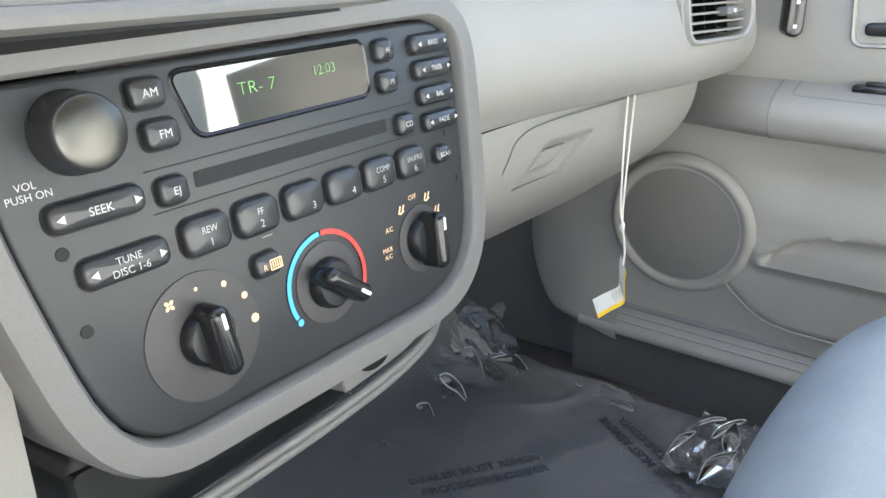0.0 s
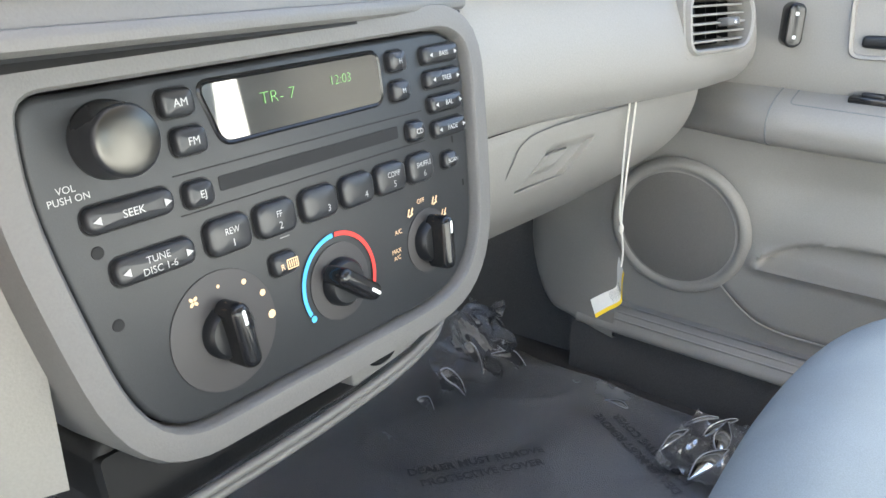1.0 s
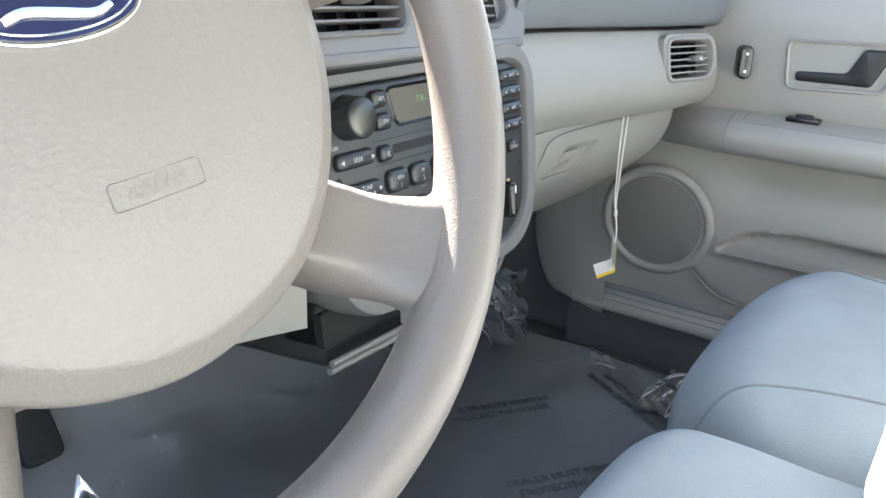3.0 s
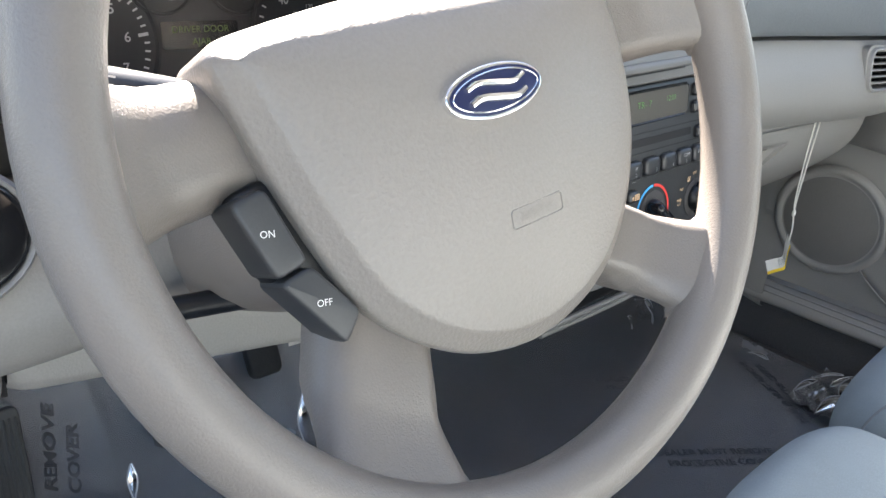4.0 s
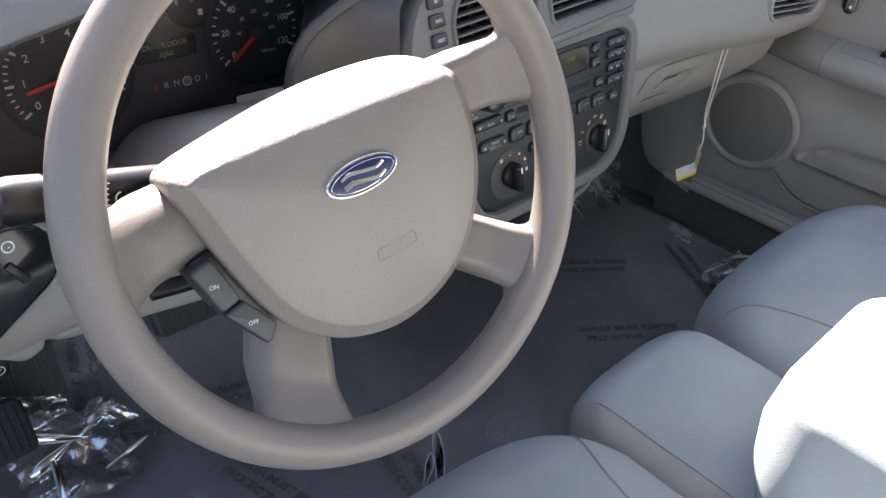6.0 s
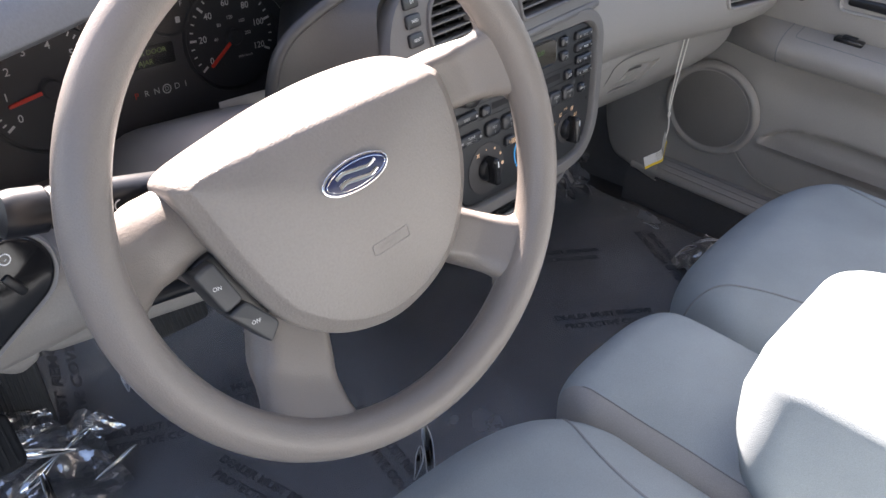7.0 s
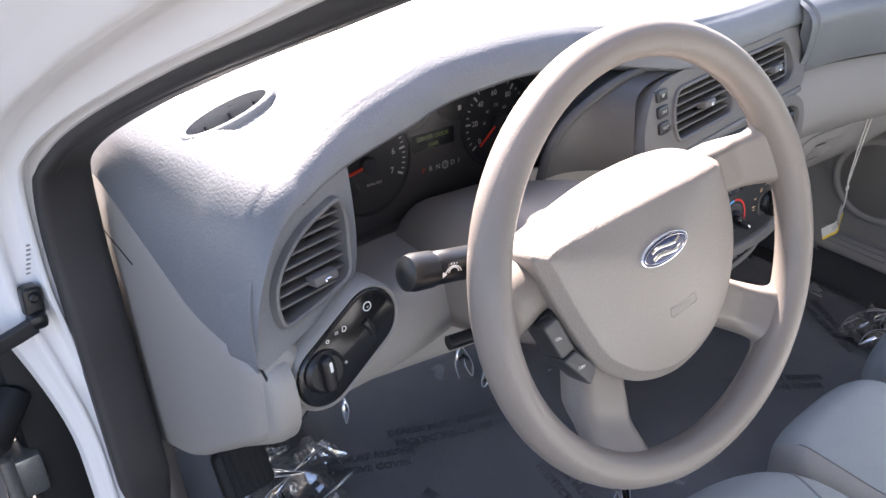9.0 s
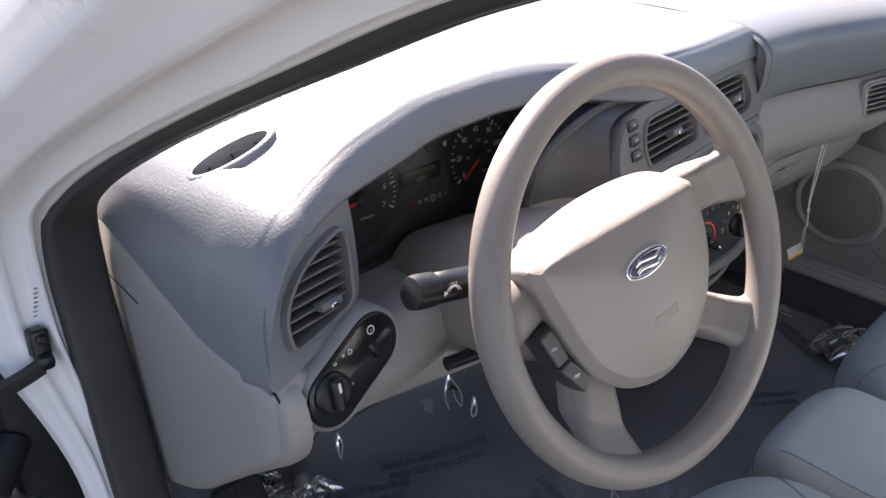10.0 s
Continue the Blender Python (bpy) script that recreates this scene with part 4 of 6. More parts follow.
    arc_band(0.0042, 0.0012, 0, 360, m @ T(0.0238, -0.020), PRINT, cl, "gear_letter")
    text("D", 0.006, m @ T(0.0238, -0.020), PRINT, cl, "gear_letter")
    text("D", 0.0085, m @ T(0.035, -0.020), PRINT, cl, "gear_letter")
    text("1", 0.0085, m @ T(0.0445, -0.020), PRINT, cl, "gear_letter")
    bm = slab(offset_poly(out, 0.004), 0.022, 0.023, 0.0, m)
    ln = part("lens", bm, LENS, cl)
    ln.visible_shadow = False


build_cluster()

# ---- radio and climate panel ----
RA = radians(8.0)
RU0, RV0, RN0 = V(1, 0, 0), V(0, math.sin(RA), math.cos(RA)), V(0, -math.cos(RA), math.sin(RA))
ROLL = radians(1.5)
RU, RV = RU0 * math.cos(ROLL) + RV0 * math.sin(ROLL), RV0 * math.cos(ROLL) - RU0 * math.sin(ROLL)
RADIO = frame_matrix(V(0.065, 0.177, 0.555), RU, RV, RN0)
PANEL = [(-0.118, -0.100), (0.090, -0.1035), (0.121, -0.093), (0.1395, -0.064), (0.1445, -0.002), (0.1475, 0.062), (0.128, 0.0765), (-0.157, 0.0745), (-0.161, 0.034), (-0.152, -0.022), (-0.1405, -0.075)]
PANEL_R = [0.02, 0.03, 0.02, 0.03, 0.02, 0.022, 0.015, 0.01, 0.03, 0.03, 0.025]


def R2(u, v, h=0.0):
    return RADIO @ T(u / 1000, v / 1000, h)


def build_radio():
    rad = thing("radio_climate_panel", "black radio and climate control panel with printed buttons", "control panel")
    face = round_poly(PANEL, PANEL_R, 4)
    plate = part("faceplate", slab(face, -0.03, 0.0, 0.003, RADIO), PANEL_BLACK, rad)

    def button(u, v, w, h, s="", size=0.006, mat=PRINT_SOFT, r=0.004, lines=None, rot=0.0, name="button"):
        o = rounded_rect(w / 1000, h / 1000, r)
        hollow = part("button_gap", slab(rounded_rect(w / 1000 + 0.0022, h / 1000 + 0.0022, r + 0.001), -0.002, 0.0003, 0, R2(u, v)), SLOT, rad)
        b = part(name, slab(o, -0.003, 0.0055, 0.0028, R2(u, v), dome=0.0009), BUTTON_BLACK, rad)
        for i, t in enumerate(lines or ([s] if s else [])):
            k = len(lines or [s])
            text(t, size, R2(u, v + (1.9 if k > 1 else 0) - 4.6 * i * (1 if k > 1 else 0), 0.0061), mat, b, bold=0.0)
        return b

    def arrows(b, u, v, w, s=3.2):
        for d in (-1, 1):
            x = u + d * (w / 2 - 4.5)
            flat([(d * s / 2000, 0), (-d * s / 2000, s / 2000), (-d * s / 2000, -s / 2000)][::d], R2(x, v, 0.006), PRINT_SOFT, b, "arrow")

    for u, l in zip((-70, -38.5, -6, 25.5, 56, 86), (["REW", "1"], ["FF", "2"], ["", "3"], ["", "4"], ["COMP", "5"], ["SHUFFLE", "6"])):
        b = button(u, -8.5, 27 if u < 80 else 24.5, 19, r=0.006)
        if l[0]:
            text(l[0], 0.0050 if len(l[0]) < 6 else 0.0046, R2(u, -5.8, 0.0061), PRINT_SOFT, b, bold=0.0, width=0.85)
        text(l[1], 0.0058, R2(u + (4 if not l[0] else 0), -12.2, 0.0061), PRINT_SOFT, b, bold=0.0)
    button(-84, 62, 18.5, 13.5, "AM", 0.0056)
    button(-81, 43, 18.5, 13.5, "FM", 0.0056)
    button(-82, 16.5, 16, 13, "EJ", 0.0054)
    button(86, 15.8, 15.5, 13, "CD", 0.0048)
    button(76, 62, 16, 13, "H", 0.0045)
    button(76, 43.5, 16, 13, "M", 0.0045)
    button(117.5, -10, 14, 11.5, "SCAN", 0.0042)
    for v, s, u in ((62, "BASS", 119.5), (46, "TREB", 120), (29.5, "BAL", 120), (12.5, "FADE", 121)):
        b = button(u, v, 37 if v > 40 else 34, 11.5, s, 0.0046)
        arrows(b, u, v, 35, 3.0)
    b = button(-119.5, 18, 45, 12.5, "SEEK", 0.0054, r=0.005)
    arrows(b, -119.5, 18, 45, 4)
    b = button(-113, -9, 43, 13.5, r=0.005)
    text("TUNE", 0.0050, R2(-113, -6.2, 0.0061), PRINT_SOFT, b)
    text("DISC 1-6", 0.0050, R2(-113, -11.5, 0.0061), PRINT_SOFT, b)
    arrows(b, -113, -9, 43, 4)
    text("VOL", 0.0046, R2(-145, 34), PRINT_SOFT, plate)
    text("PUSH ON", 0.0046, R2(-144.5, 29.5), PRINT_SOFT, plate)
    for u, v in ((-138, 3), (-137, -33)):
        part("hole", lathe([(0.0032, 0.0), (0.003, 0.0004)], 14, R2(u, v)), SLOT, plate)
    flat(rounded_rect(0.002, 0.005, 0.001), R2(126, 2.5), SLOT, plate)
    flat(rounded_rect(0.0018, 0.005, 0.0009), R2(133, -30), SLOT, plate)
    flat(rounded_rect(0.007, 0.0006, 0.0002), R2(-33, -21), PRINT_GREY, plate)
    # display
    disp = round_poly([(-0.060, 0.0385), (0.0605, 0.0395), (0.0605, 0.0685), (-0.069, 0.068)], 0.006, 5)
    part("display_rim", rings([[(*p, 0.0002) for p in offset_poly(disp, 0.0028)], [(*p, 0.0012) for p in offset_poly(disp, 0.0015)], [(*p, 0.0002) for p in disp]], RADIO, cap_last=False), GLOSS_BLACK, plate)
    d = part("display", slab(disp, -0.002, 0.0008, 0.0, RADIO), MIRROR_BLACK, rad, "glossy dark display with green digits")
    text("12:03", 0.0078, R2(27, 57.8, 0.001), GREEN, d, "clock_digits", width=1.05, bold=-0.00022)
    text("TR- 7", 0.0095, R2(-21, 55.5, 0.001), GREEN, d, "track_digits", width=1.15, bold=-0.00028)
    # disc slot with its step line
    part("disc_slot", slab(rounded_rect(0.139, 0.0078, 0.0012), -0.001, 0.0005, 0, R2(1.5, 18)), SLOT, plate, "dark disc slot")
    for v in (27.5, 7.5):
        part("groove", slab(rounded_rect(0.19, 0.0006, 0.0002), 0, 0.0004, 0, R2(2, v)), SLOT, plate)
    # volume knob
    k = part("volume_knob", lathe([(0.0182, 0), (0.0180, 0.003), (0.0172, 0.004), (0.0166, 0.016), (0.0158, 0.0182), (0.0145, 0.0190)], 48, R2(-121, 51.5)), BUTTON_BLACK, rad, "round black volume knob")
    part("knob_face", lathe([(0.0150, 0.0188), (0.0140, 0.0193), (0.009, 0.0201), (0.002, 0.0206)], 40, R2(-121, 51.5)), KNOB_FACE, k)
    # climate dials
    def dial_knob(u, v, ang, disc):
        part("dial_disc", lathe([(disc, 0.0), (disc, 0.0008), (disc - 0.001, 0.0010)], 48, R2(u, v)), DIAL_BLACK, plate)
        kb = part("climate_knob", lathe([(0.0150, 0.001), (0.0146, 0.006), (0.0125, 0.0085), (0.006, 0.009)], 36, R2(u, v)), STALK_BLACK, rad, "black rotary climate knob")
        part("grip", slab(rounded_rect(0.0115, 0.037, 0.0055, 6), 0.004, 0.021, 0.0045, R2(u, v) @ RZ(ang)), GLOSS_BLACK, kb)
        flat(rounded_rect(0.0022, 0.0085, 0.001), R2(u, v, 0.021) @ RZ(ang) @ T(0, 0.011), PRINT, kb)
    dial_knob(-82, -58, 5, 0.033)
    dial_knob(2.5, -60, -128, 0.024)
    dial_knob(88, -60, -4, 0.022)
    for (u, v), r in (((-82, -33), 1.0), ((-66, -36), 1.6), ((-55.5, -46), 1.9), ((-52, -60), 2.5)):
        flat(circle(r / 1000, 14), R2(u, v, 0.0011), PRINT_AMBER, plate, "dot")
    for i in range(4):
        flat(circle(0.0014, 10, 1, 0.7), R2(-97.5, -36, 0.0011) @ RZ(45 + 90 * i) @ T(0.0018, 0), PRINT_AMBER, plate, "fan_symbol")
    arc_band(0.0295, 0.0028, 92, 205, R2(2.5, -60, 0.0006), PRINT_BLUE, plate, "cold_arc")
    arc_band(0.0295, 0.0028, 89, -22, R2(2.5, -60, 0.0006), PRINT_RED, plate, "hot_arc")
    a = radians(211)
    flat(circle(0.0021, 14), R2(2.5 + 29.5 * math.cos(a), -60 + 29.5 * math.sin(a), 0.0006), PRINT_BLUE, plate, "dot")
    a = radians(-27)
    flat(circle(0.0015, 12), R2(2.5 + 29.5 * math.cos(a), -60 + 29.5 * math.sin(a), 0.0006), PRINT_RED, plate, "dot")
    text("OFF", 0.0045, R2(83.5, -31, 0.0011), PRINT_AMBER, plate)
    text("A/C", 0.0042, R2(58, -45.5, 0.0011), PRINT_AMBER, plate)
    text("MAX", 0.0042, R2(54, -57.5, 0.0011), PRINT_AMBER, plate)
    text("A/C", 0.0042, R2(54, -62.0, 0.0011), PRINT_AMBER, plate)
    for u, v in ((97, -34), (105.5, -45), (108.5, -57.5), (71, -36)):
        # seated figure symbol reduced to bars and an arrow
        flat(rounded_rect(0.0012, 0.0055, 0.0005), R2(u - 1, v, 0.0011) @ RZ(-25), PRINT_AMBER, plate, "symbol")
        flat(rounded_rect(0.0045, 0.0012, 0.0005), R2(u + 1, v - 2, 0.0011) @ RZ(20), PRINT_AMBER, plate, "symbol")
        flat(rounded_rect(0.0012, 0.004, 0.0005), R2(u + 2.6, v + 0.8, 0.0011) @ RZ(-30), PRINT_AMBER, plate, "symbol")
    text("7", 0.006, R2(104.5, -71, 0.0011), PRINT_SOFT, plate)
    b = button(-38.5, -35, 17, 12.5, r=0.004)
    text("R", 0.0048, R2(-42.5, -35.5, 0.0061), PRINT_AMBER, b)
    for k in range(4):
        flat(rounded_rect(0.0007, 0.0038, 0.0002), R2(-37.6 + 1.5 * k, -35, 0.0061), PRINT_AMBER, b, "symbol")
    for dv in (-2.6, 2.6):
        flat(rounded_rect(0.0075, 0.0007, 0.0002), R2(-35.4, -35 + dv, 0.0061), PRINT_AMBER, b, "symbol")
    for du in (-3.7, 3.7):
        flat(rounded_rect(0.0007, 0.0058, 0.0002), R2(-35.4 + du, -35, 0.0061), PRINT_AMBER, b, "symbol")
    return rad


MIRROR_BLACK = plain("display_glass", (0.26, 0.257, 0.245), 0.03, 1.0)
KNOB_FACE = material("knob_face", (0.085, 0.082, 0.076), 0.30, metal=1.0, stain=0.5)
build_radio()


def build_stack():
    """Grey surround of the control panel, ashtray slot and lip below."""
    face = round_poly(PANEL, PANEL_R, 4)
    lv = [[(*p, -0.012) for p in offset_poly(face, 0.0012)], [(*p, 0.004) for p in offset_poly(face, 0.0016)], [(*p, 0.0062) for p in offset_poly(face, 0.0035)], [(*p, 0.0064) for p in offset_poly(face, 0.010)],
          [(*p, 0.0055) for p in offset_poly(face, 0.0170)], [(*p, -0.001) for p in offset_poly(face, 0.0195)], [(*p, -0.06) for p in offset_poly(face, 0.022)]]
    part("stack_surround", rings(lv, RADIO, cap_last=False), VINYL_MID, dash, "grey surround of the control panel")
    # open slot, block with the oval power socket, and a double lip along the lower edge
    part("tray_slot", slab(round_poly([(-0.150, -0.142), (0.006, -0.142), (0.006, -0.108), (-0.150, -0.108)], 0.004), -0.08, -0.030, 0.0, RADIO), SLOT, dash, "dark open storage slot")
    lo = [(0.005, -0.136), (0.060, -0.132), (0.112, -0.119), (0.135, -0.098), (0.005, -0.108)]
    part("tray_block", slab(round_poly(lo, 0.004, 3), -0.07, -0.006, 0.002, RADIO), VINYL_MID, dash)
    part("tray_socket", slab(circle(1.0, 24, 0.0135, 0.0078), -0.02, -0.002, 0.003, R2(32, -122)), GLOSS_BLACK, dash, "small glossy black oval power socket")
    for dv, dh, r in ((0.0, 0.0, 0.0030), (-0.0078, -0.004, 0.0034)):
        line = smooth_curve([RADIO @ V(x, v - 0.005 + dv, h + dh) for x, v, h in ((-0.165, -0.138, -0.008), (-0.06, -0.137, -0.004), (0.02, -0.1345, -0.004), (0.07, -0.130, -0.006), (0.105, -0.122, -0.012), (0.135, -0.106, -0.03), (0.145, -0.09, -0.06))], 5)
        part("tray_lip", sweep(line, circle(r, 10)), VINYL_MID, dash)
    part("stack_base", slab(round_poly([(-0.15, -0.160), (0.05, -0.156), (0.11, -0.135), (0.13, -0.10), (-0.15, -0.10)], 0.01, 4), -0.20, -0.034, 0.006, RADIO), RUBBER, dash)
    # wall left of the surround towards the steering column
    part("column_side_panel", grid(lambda u, v: V(-0.335 + 0.235 * u, 0.236 - 0.048 * u ** 2, 0.650 - 0.215 * v), 8, 8), VINYL_LOW, dash)


build_stack()

# ---- steering wheel and column ----
TH, PH = radians(21.8), radians(-5.2)
WN = V(math.sin(PH) * math.cos(TH), -math.cos(PH) * math.cos(TH), math.sin(TH))
WX = V(math.cos(PH), math.sin(PH), 0)
WY = WN.cross(WX)
WHEEL = frame_matrix(V(-0.382, -0.0066, 0.6866), WX, WY, WN)


def build_wheel():
    w = thing("steering_wheel", "grey four-spoke steering wheel with airbag pad and oval badge", "steering wheel")
    sec = circle(0.0151, 18, 1.0, 1.14)
    path = [WHEEL @ V(0.1760 * math.cos(a), 0.1760 * math.sin(a), 0) for a in [2 * math.pi * i / 96 for i in range(96)]]
    part("rim", sweep(path, sec, up=WN, closed=True), WHEEL_GREY, w, "smooth grey rim")

    # one moulded web: four arms with wide fillets round the four openings
    def arc(r, a0, a1, n=14):
        return [(r * math.cos(radians(a0 + (a1 - a0) * i / n)), r * math.sin(radians(a0 + (a1 - a0) * i / n))) for i in range(n + 1)]
    openings = [round_poly(arc(0.166, 28, 172) + [(-0.118, 0.028), (0.0, 0.048), (0.085, 0.066)], [0.011] + [0.004] * 13 + [0.013, 0.02, 0.02, 0.02], 4),
                round_poly(arc(0.166, 9.5, -27, 8) + [(0.096, -0.045), (0.090, 0.018)][::1], [0.016] + [0.004] * 7 + [0.014, 0.01, 0.01], 4)[::-1],
                round_poly(arc(0.166, -44, -104.5) + [(-0.026, -0.098), (-0.01, -0.07), (0.066, -0.080)], [0.024] + [0.004] * 13 + [0.012, 0.01, 0.01, 0.01], 5)[::-1],
                round_poly(arc(0.166, 192, 231) + [(-0.082, -0.070), (-0.075, -0.03), (-0.10, -0.022)], [0.018] + [0.004] * 13 + [0.028, 0.01, 0.01, 0.01], 5)]
    nr, na = 56, 300
    rr, aa = np.meshgrid(np.linspace(0.045, 0.172, nr + 1), np.linspace(0, 2 * np.pi, na, endpoint=False), indexing="ij")
    gx, gy = rr * np.cos(aa), rr * np.sin(aa)
    near = np.full(gx.shape, 1e9)
    qx, qy = gx.copy(), gy.copy()
    for o in openings:
        d, ex, ey = edge_distance(gx, gy, o)
        k = d < near
        near, qx, qy = np.where(k, d, near), np.where(k, ex, qx), np.where(k, ey, qy)
    bm = bmesh.new()
    grid_v = []
    for i in range(nr + 1):
        row = []
        for j in range(na):
            x, y, d = gx[i, j], gy[i, j], near[i, j]
            r = rr[i, j]
            rnd = 0.017 - 0.008 * sstep(-0.03, 0.04, x) * sstep(-0.11, -0.08, y) + 0.012 * sstep(-0.09, -0.12, x) * sstep(-0.01, 0.005, y)
            base = -0.030 + 0.012 * sstep(0.09, 0.145, r) + 0.026 * sstep(0.135, 0.175, r)
            edge_drop = 0.020 - 0.009 * sstep(0.135, 0.160, r) + 0.008 * sstep(-0.09, -0.12, x) * sstep(-0.01, 0.005, y)
            if d <= 0:
                x, y = qx[i, j], qy[i, j]
                z = base - edge_drop
            else:
                e = clamp(d / rnd)
                z = base - edge_drop * (1 - math.sqrt(1 - (1 - e) ** 2))
            row.append(bm.verts.new((x, y, z)))
        grid_v.append(row)
    for i in range(nr):
        for j in range(na):
            jj = (j + 1) % na
            if max(near[i, j], near[i + 1, j], near[i, jj], near[i + 1, jj]) > 0:
                bm.faces.new((grid_v[i][j], grid_v[i + 1][j], grid_v[i + 1][jj], grid_v[i][jj]))
    bmesh.ops.delete(bm, geom=[v for v in bm.verts if not v.link_faces], context="VERTS")
    wall = bmesh.ops.extrude_edge_only(bm, edges=[e for e in bm.edges if len(e.link_faces) == 1])
    for v in wall["geom"]:
        if isinstance(v, bmesh.types.BMVert):
            v.co.z -= 0.006
    bmesh.ops.recalc_face_normals(bm, faces=bm.faces[:])
    bm.transform(WHEEL)
    part("spokes", bm, WHEEL_GREY, w, "four moulded grey spokes", angle=70)
    # pad: shield outline with a sloped border, domed face and a top that falls away over the column
    pad = [(-0.005, -0.1105), (0.025, -0.1112), (0.059, -0.099), (0.083, -0.081), (0.100, -0.056), (0.1105, -0.028), (0.1145, 0.0), (0.112, 0.030), (0.105, 0.056), (0.092, 0.0715), (0.071, 0.0765), (0.026, 0.0735), (-0.0195, 0.0665),
           (-0.0636, 0.0545), (-0.092, 0.046), (-0.121, 0.0345), (-0.113, 0.012), (-0.104, -0.012), (-0.088, -0.046), (-0.072, -0.0735), (-0.052, -0.091), (-0.030, -0.104)]
    pts = [(p[0], p[1]) for p in smooth_curve([(*p, 0) for p in pad], 6, closed=True)]
    for _ in range(9):
        pts = [((pts[j - 1][0] + 2 * p[0] + pts[(j + 1) % len(pts)][0]) / 4, (pts[j - 1][1] + 2 * p[1] + pts[(j + 1) % len(pts)][1]) / 4) for j, p in enumerate(pts)]
    lv = [[(*q, -0.060) for q in offset_poly(pts, -0.002)], [(*q, -0.022) for q in pts], [(*q, -0.019) for q in offset_poly(pts, -0.001)], [(*q, -0.0178) for q in offset_poly(pts, -0.0025)], [(*q, -0.0125) for q in offset_poly(pts, -0.0095)], [(*q, -0.0114) for q in offset_poly(pts, -0.0106)]]
    base = offset_poly(pts, -0.0118)
    for _ in range(10):
        base = [((base[j - 1][0] + 2 * p[0] + base[(j + 1) % len(base)][0]) / 4, (base[j - 1][1] + 2 * p[1] + base[(j + 1) % len(base)][1]) / 4) for j, p in enumerate(base)]
    lv.append([(*q, -0.0108) for q in base])
    for i in range(1, 18):
        s = 1 - i / 18
        for _ in range(12):
            base = [((base[j - 1][0] + 2 * p[0] + base[(j + 1) % len(base)][0]) / 4, (base[j - 1][1] + 2 * p[1] + base[(j + 1) % len(base)][1]) / 4) for j, p in enumerate(base)]
        lv.append([(x * s, y * s, -0.0108 + 0.0132 * (1 - s * s)) for x, y in base])

    def crown(p):
        x, y, h = p
        k = max(0.0, y - (0.048 + 0.12 * x - 0.25 * x * x))
        return (x, y, h - (2.0 * k - 0.006 * (1 - math.exp(-k / 0.005))) * (1.0 if h > -0.055 else 0.3))
    lv = [[crown(p) for p in ring] for ring in lv]
    bm = rings(lv)
    bmesh.ops.recalc_face_normals(bm, faces=bm.faces[:])
    tree = BVHTree.FromBMesh(bm)

    def on_pad(x, y):
        hit = tree.ray_cast(V(x, y, 0.1), V(0, 0, -1))[0]
        return hit.z if hit else 0.0
    bm.transform(WHEEL)
    part("horn_pad", bm, PAD_GREY, w, "grained grey airbag pad", angle=75)
    # badge
    bm_ = WHEEL @ T(-0.0015, 0.0083, on_pad(-0.0015, 0.0083)) @ RZ(9)
    oval = circle(1.0, 40, 0.0285, 0.0118)
    bd = part("badge", slab(oval, -0.004, 0.0022, 0.001, bm_), CHROME, w, "blue oval badge with a bright rim")
    part("badge_field", slab(offset_poly(oval, -0.0016), 0.0015, 0.0027, 0.0003, bm_), LOGO_BLUE, bd)
    part("badge_ring", rings([[(*p, 0.0027) for p in offset_poly(oval, -0.0030)], [(*p, 0.0030) for p in offset_poly(oval, -0.0034)], [(*p, 0.0027) for p in offset_poly(oval, -0.0037)]], bm_, cap_last=False), CHROME, bd)
    # bright ornament: two long plain waves
    def ornament(pts, r):
        line = smooth_curve([bm_ @ V(x, y, 0.0029) for x, y in pts], 5)
        part("ornament", sweep(line, circle(r, 8), up=WN, scale=lambda t: 0.55 + 0.45 * math.sin(math.pi * clamp(0.15 + 0.8 * t))), CHROME, bd)
    ornament([(-0.0170, 0.0030), (-0.0100, 0.0048), (0.0000, 0.0034), (0.0100, 0.0020), (0.0170, 0.0040)], 0.0016)
    ornament([(-0.0165, -0.0034), (-0.0100, -0.0016), (0.0000, -0.0030), (0.0100, -0.0044), (0.0165, -0.0024)], 0.0020)
    # moulded airbag word and its frame, in faint relief
    lm = T(0.018, -0.047) @ RZ(9)
    word = text_bm("AIRBAG", 0.0062, lm)
    for v in word.verts:
        v.co.z = on_pad(v.co.x, v.co.y) + 0.00035
    word.transform(WHEEL)
    part("moulded_lettering", word, PAD_GREY, w, smooth=False)
    o = rounded_rect(0.034, 0.0095, 0.002)
    bmr = rings([[lm @ V(*p, 0.0002 - 0.0006) for p in offset_poly(o, 0.0003)], [lm @ V(*p, 0.0005) for p in offset_poly(o, -0.0003)], [lm @ V(*p, -0.0004) for p in offset_poly(o, -0.0010)]], cap_last=False)
    for v in bmr.verts:
        v.co.z += on_pad(v.co.x, v.co.y)
    bmr.transform(WHEEL)
    part("moulded_frame", bmr, PAD_GREY, w)
    # speed control buttons, left lower
    def btn(pts, s, c):
        b = part("speed_button", slab(round_poly(pts, 0.004, 3), -0.040, -0.0165, 0.0022, WHEEL), BUTTON_GREY, w, "dark grey speed control button")
        text(s, 0.0040, WHEEL @ T(c[0], c[1], -0.0162) @ RZ(-4), PRINT, b)
    btn([(-0.1072, -0.0552), (-0.0925, -0.0500), (-0.1058, -0.0185), (-0.1212, -0.0235)], "ON", (-0.1083, -0.0365))
    btn([(-0.0820, -0.0868), (-0.0725, -0.0740), (-0.0920, -0.0512), (-0.1066, -0.0566)], "OFF", (-0.0895, -0.0672))
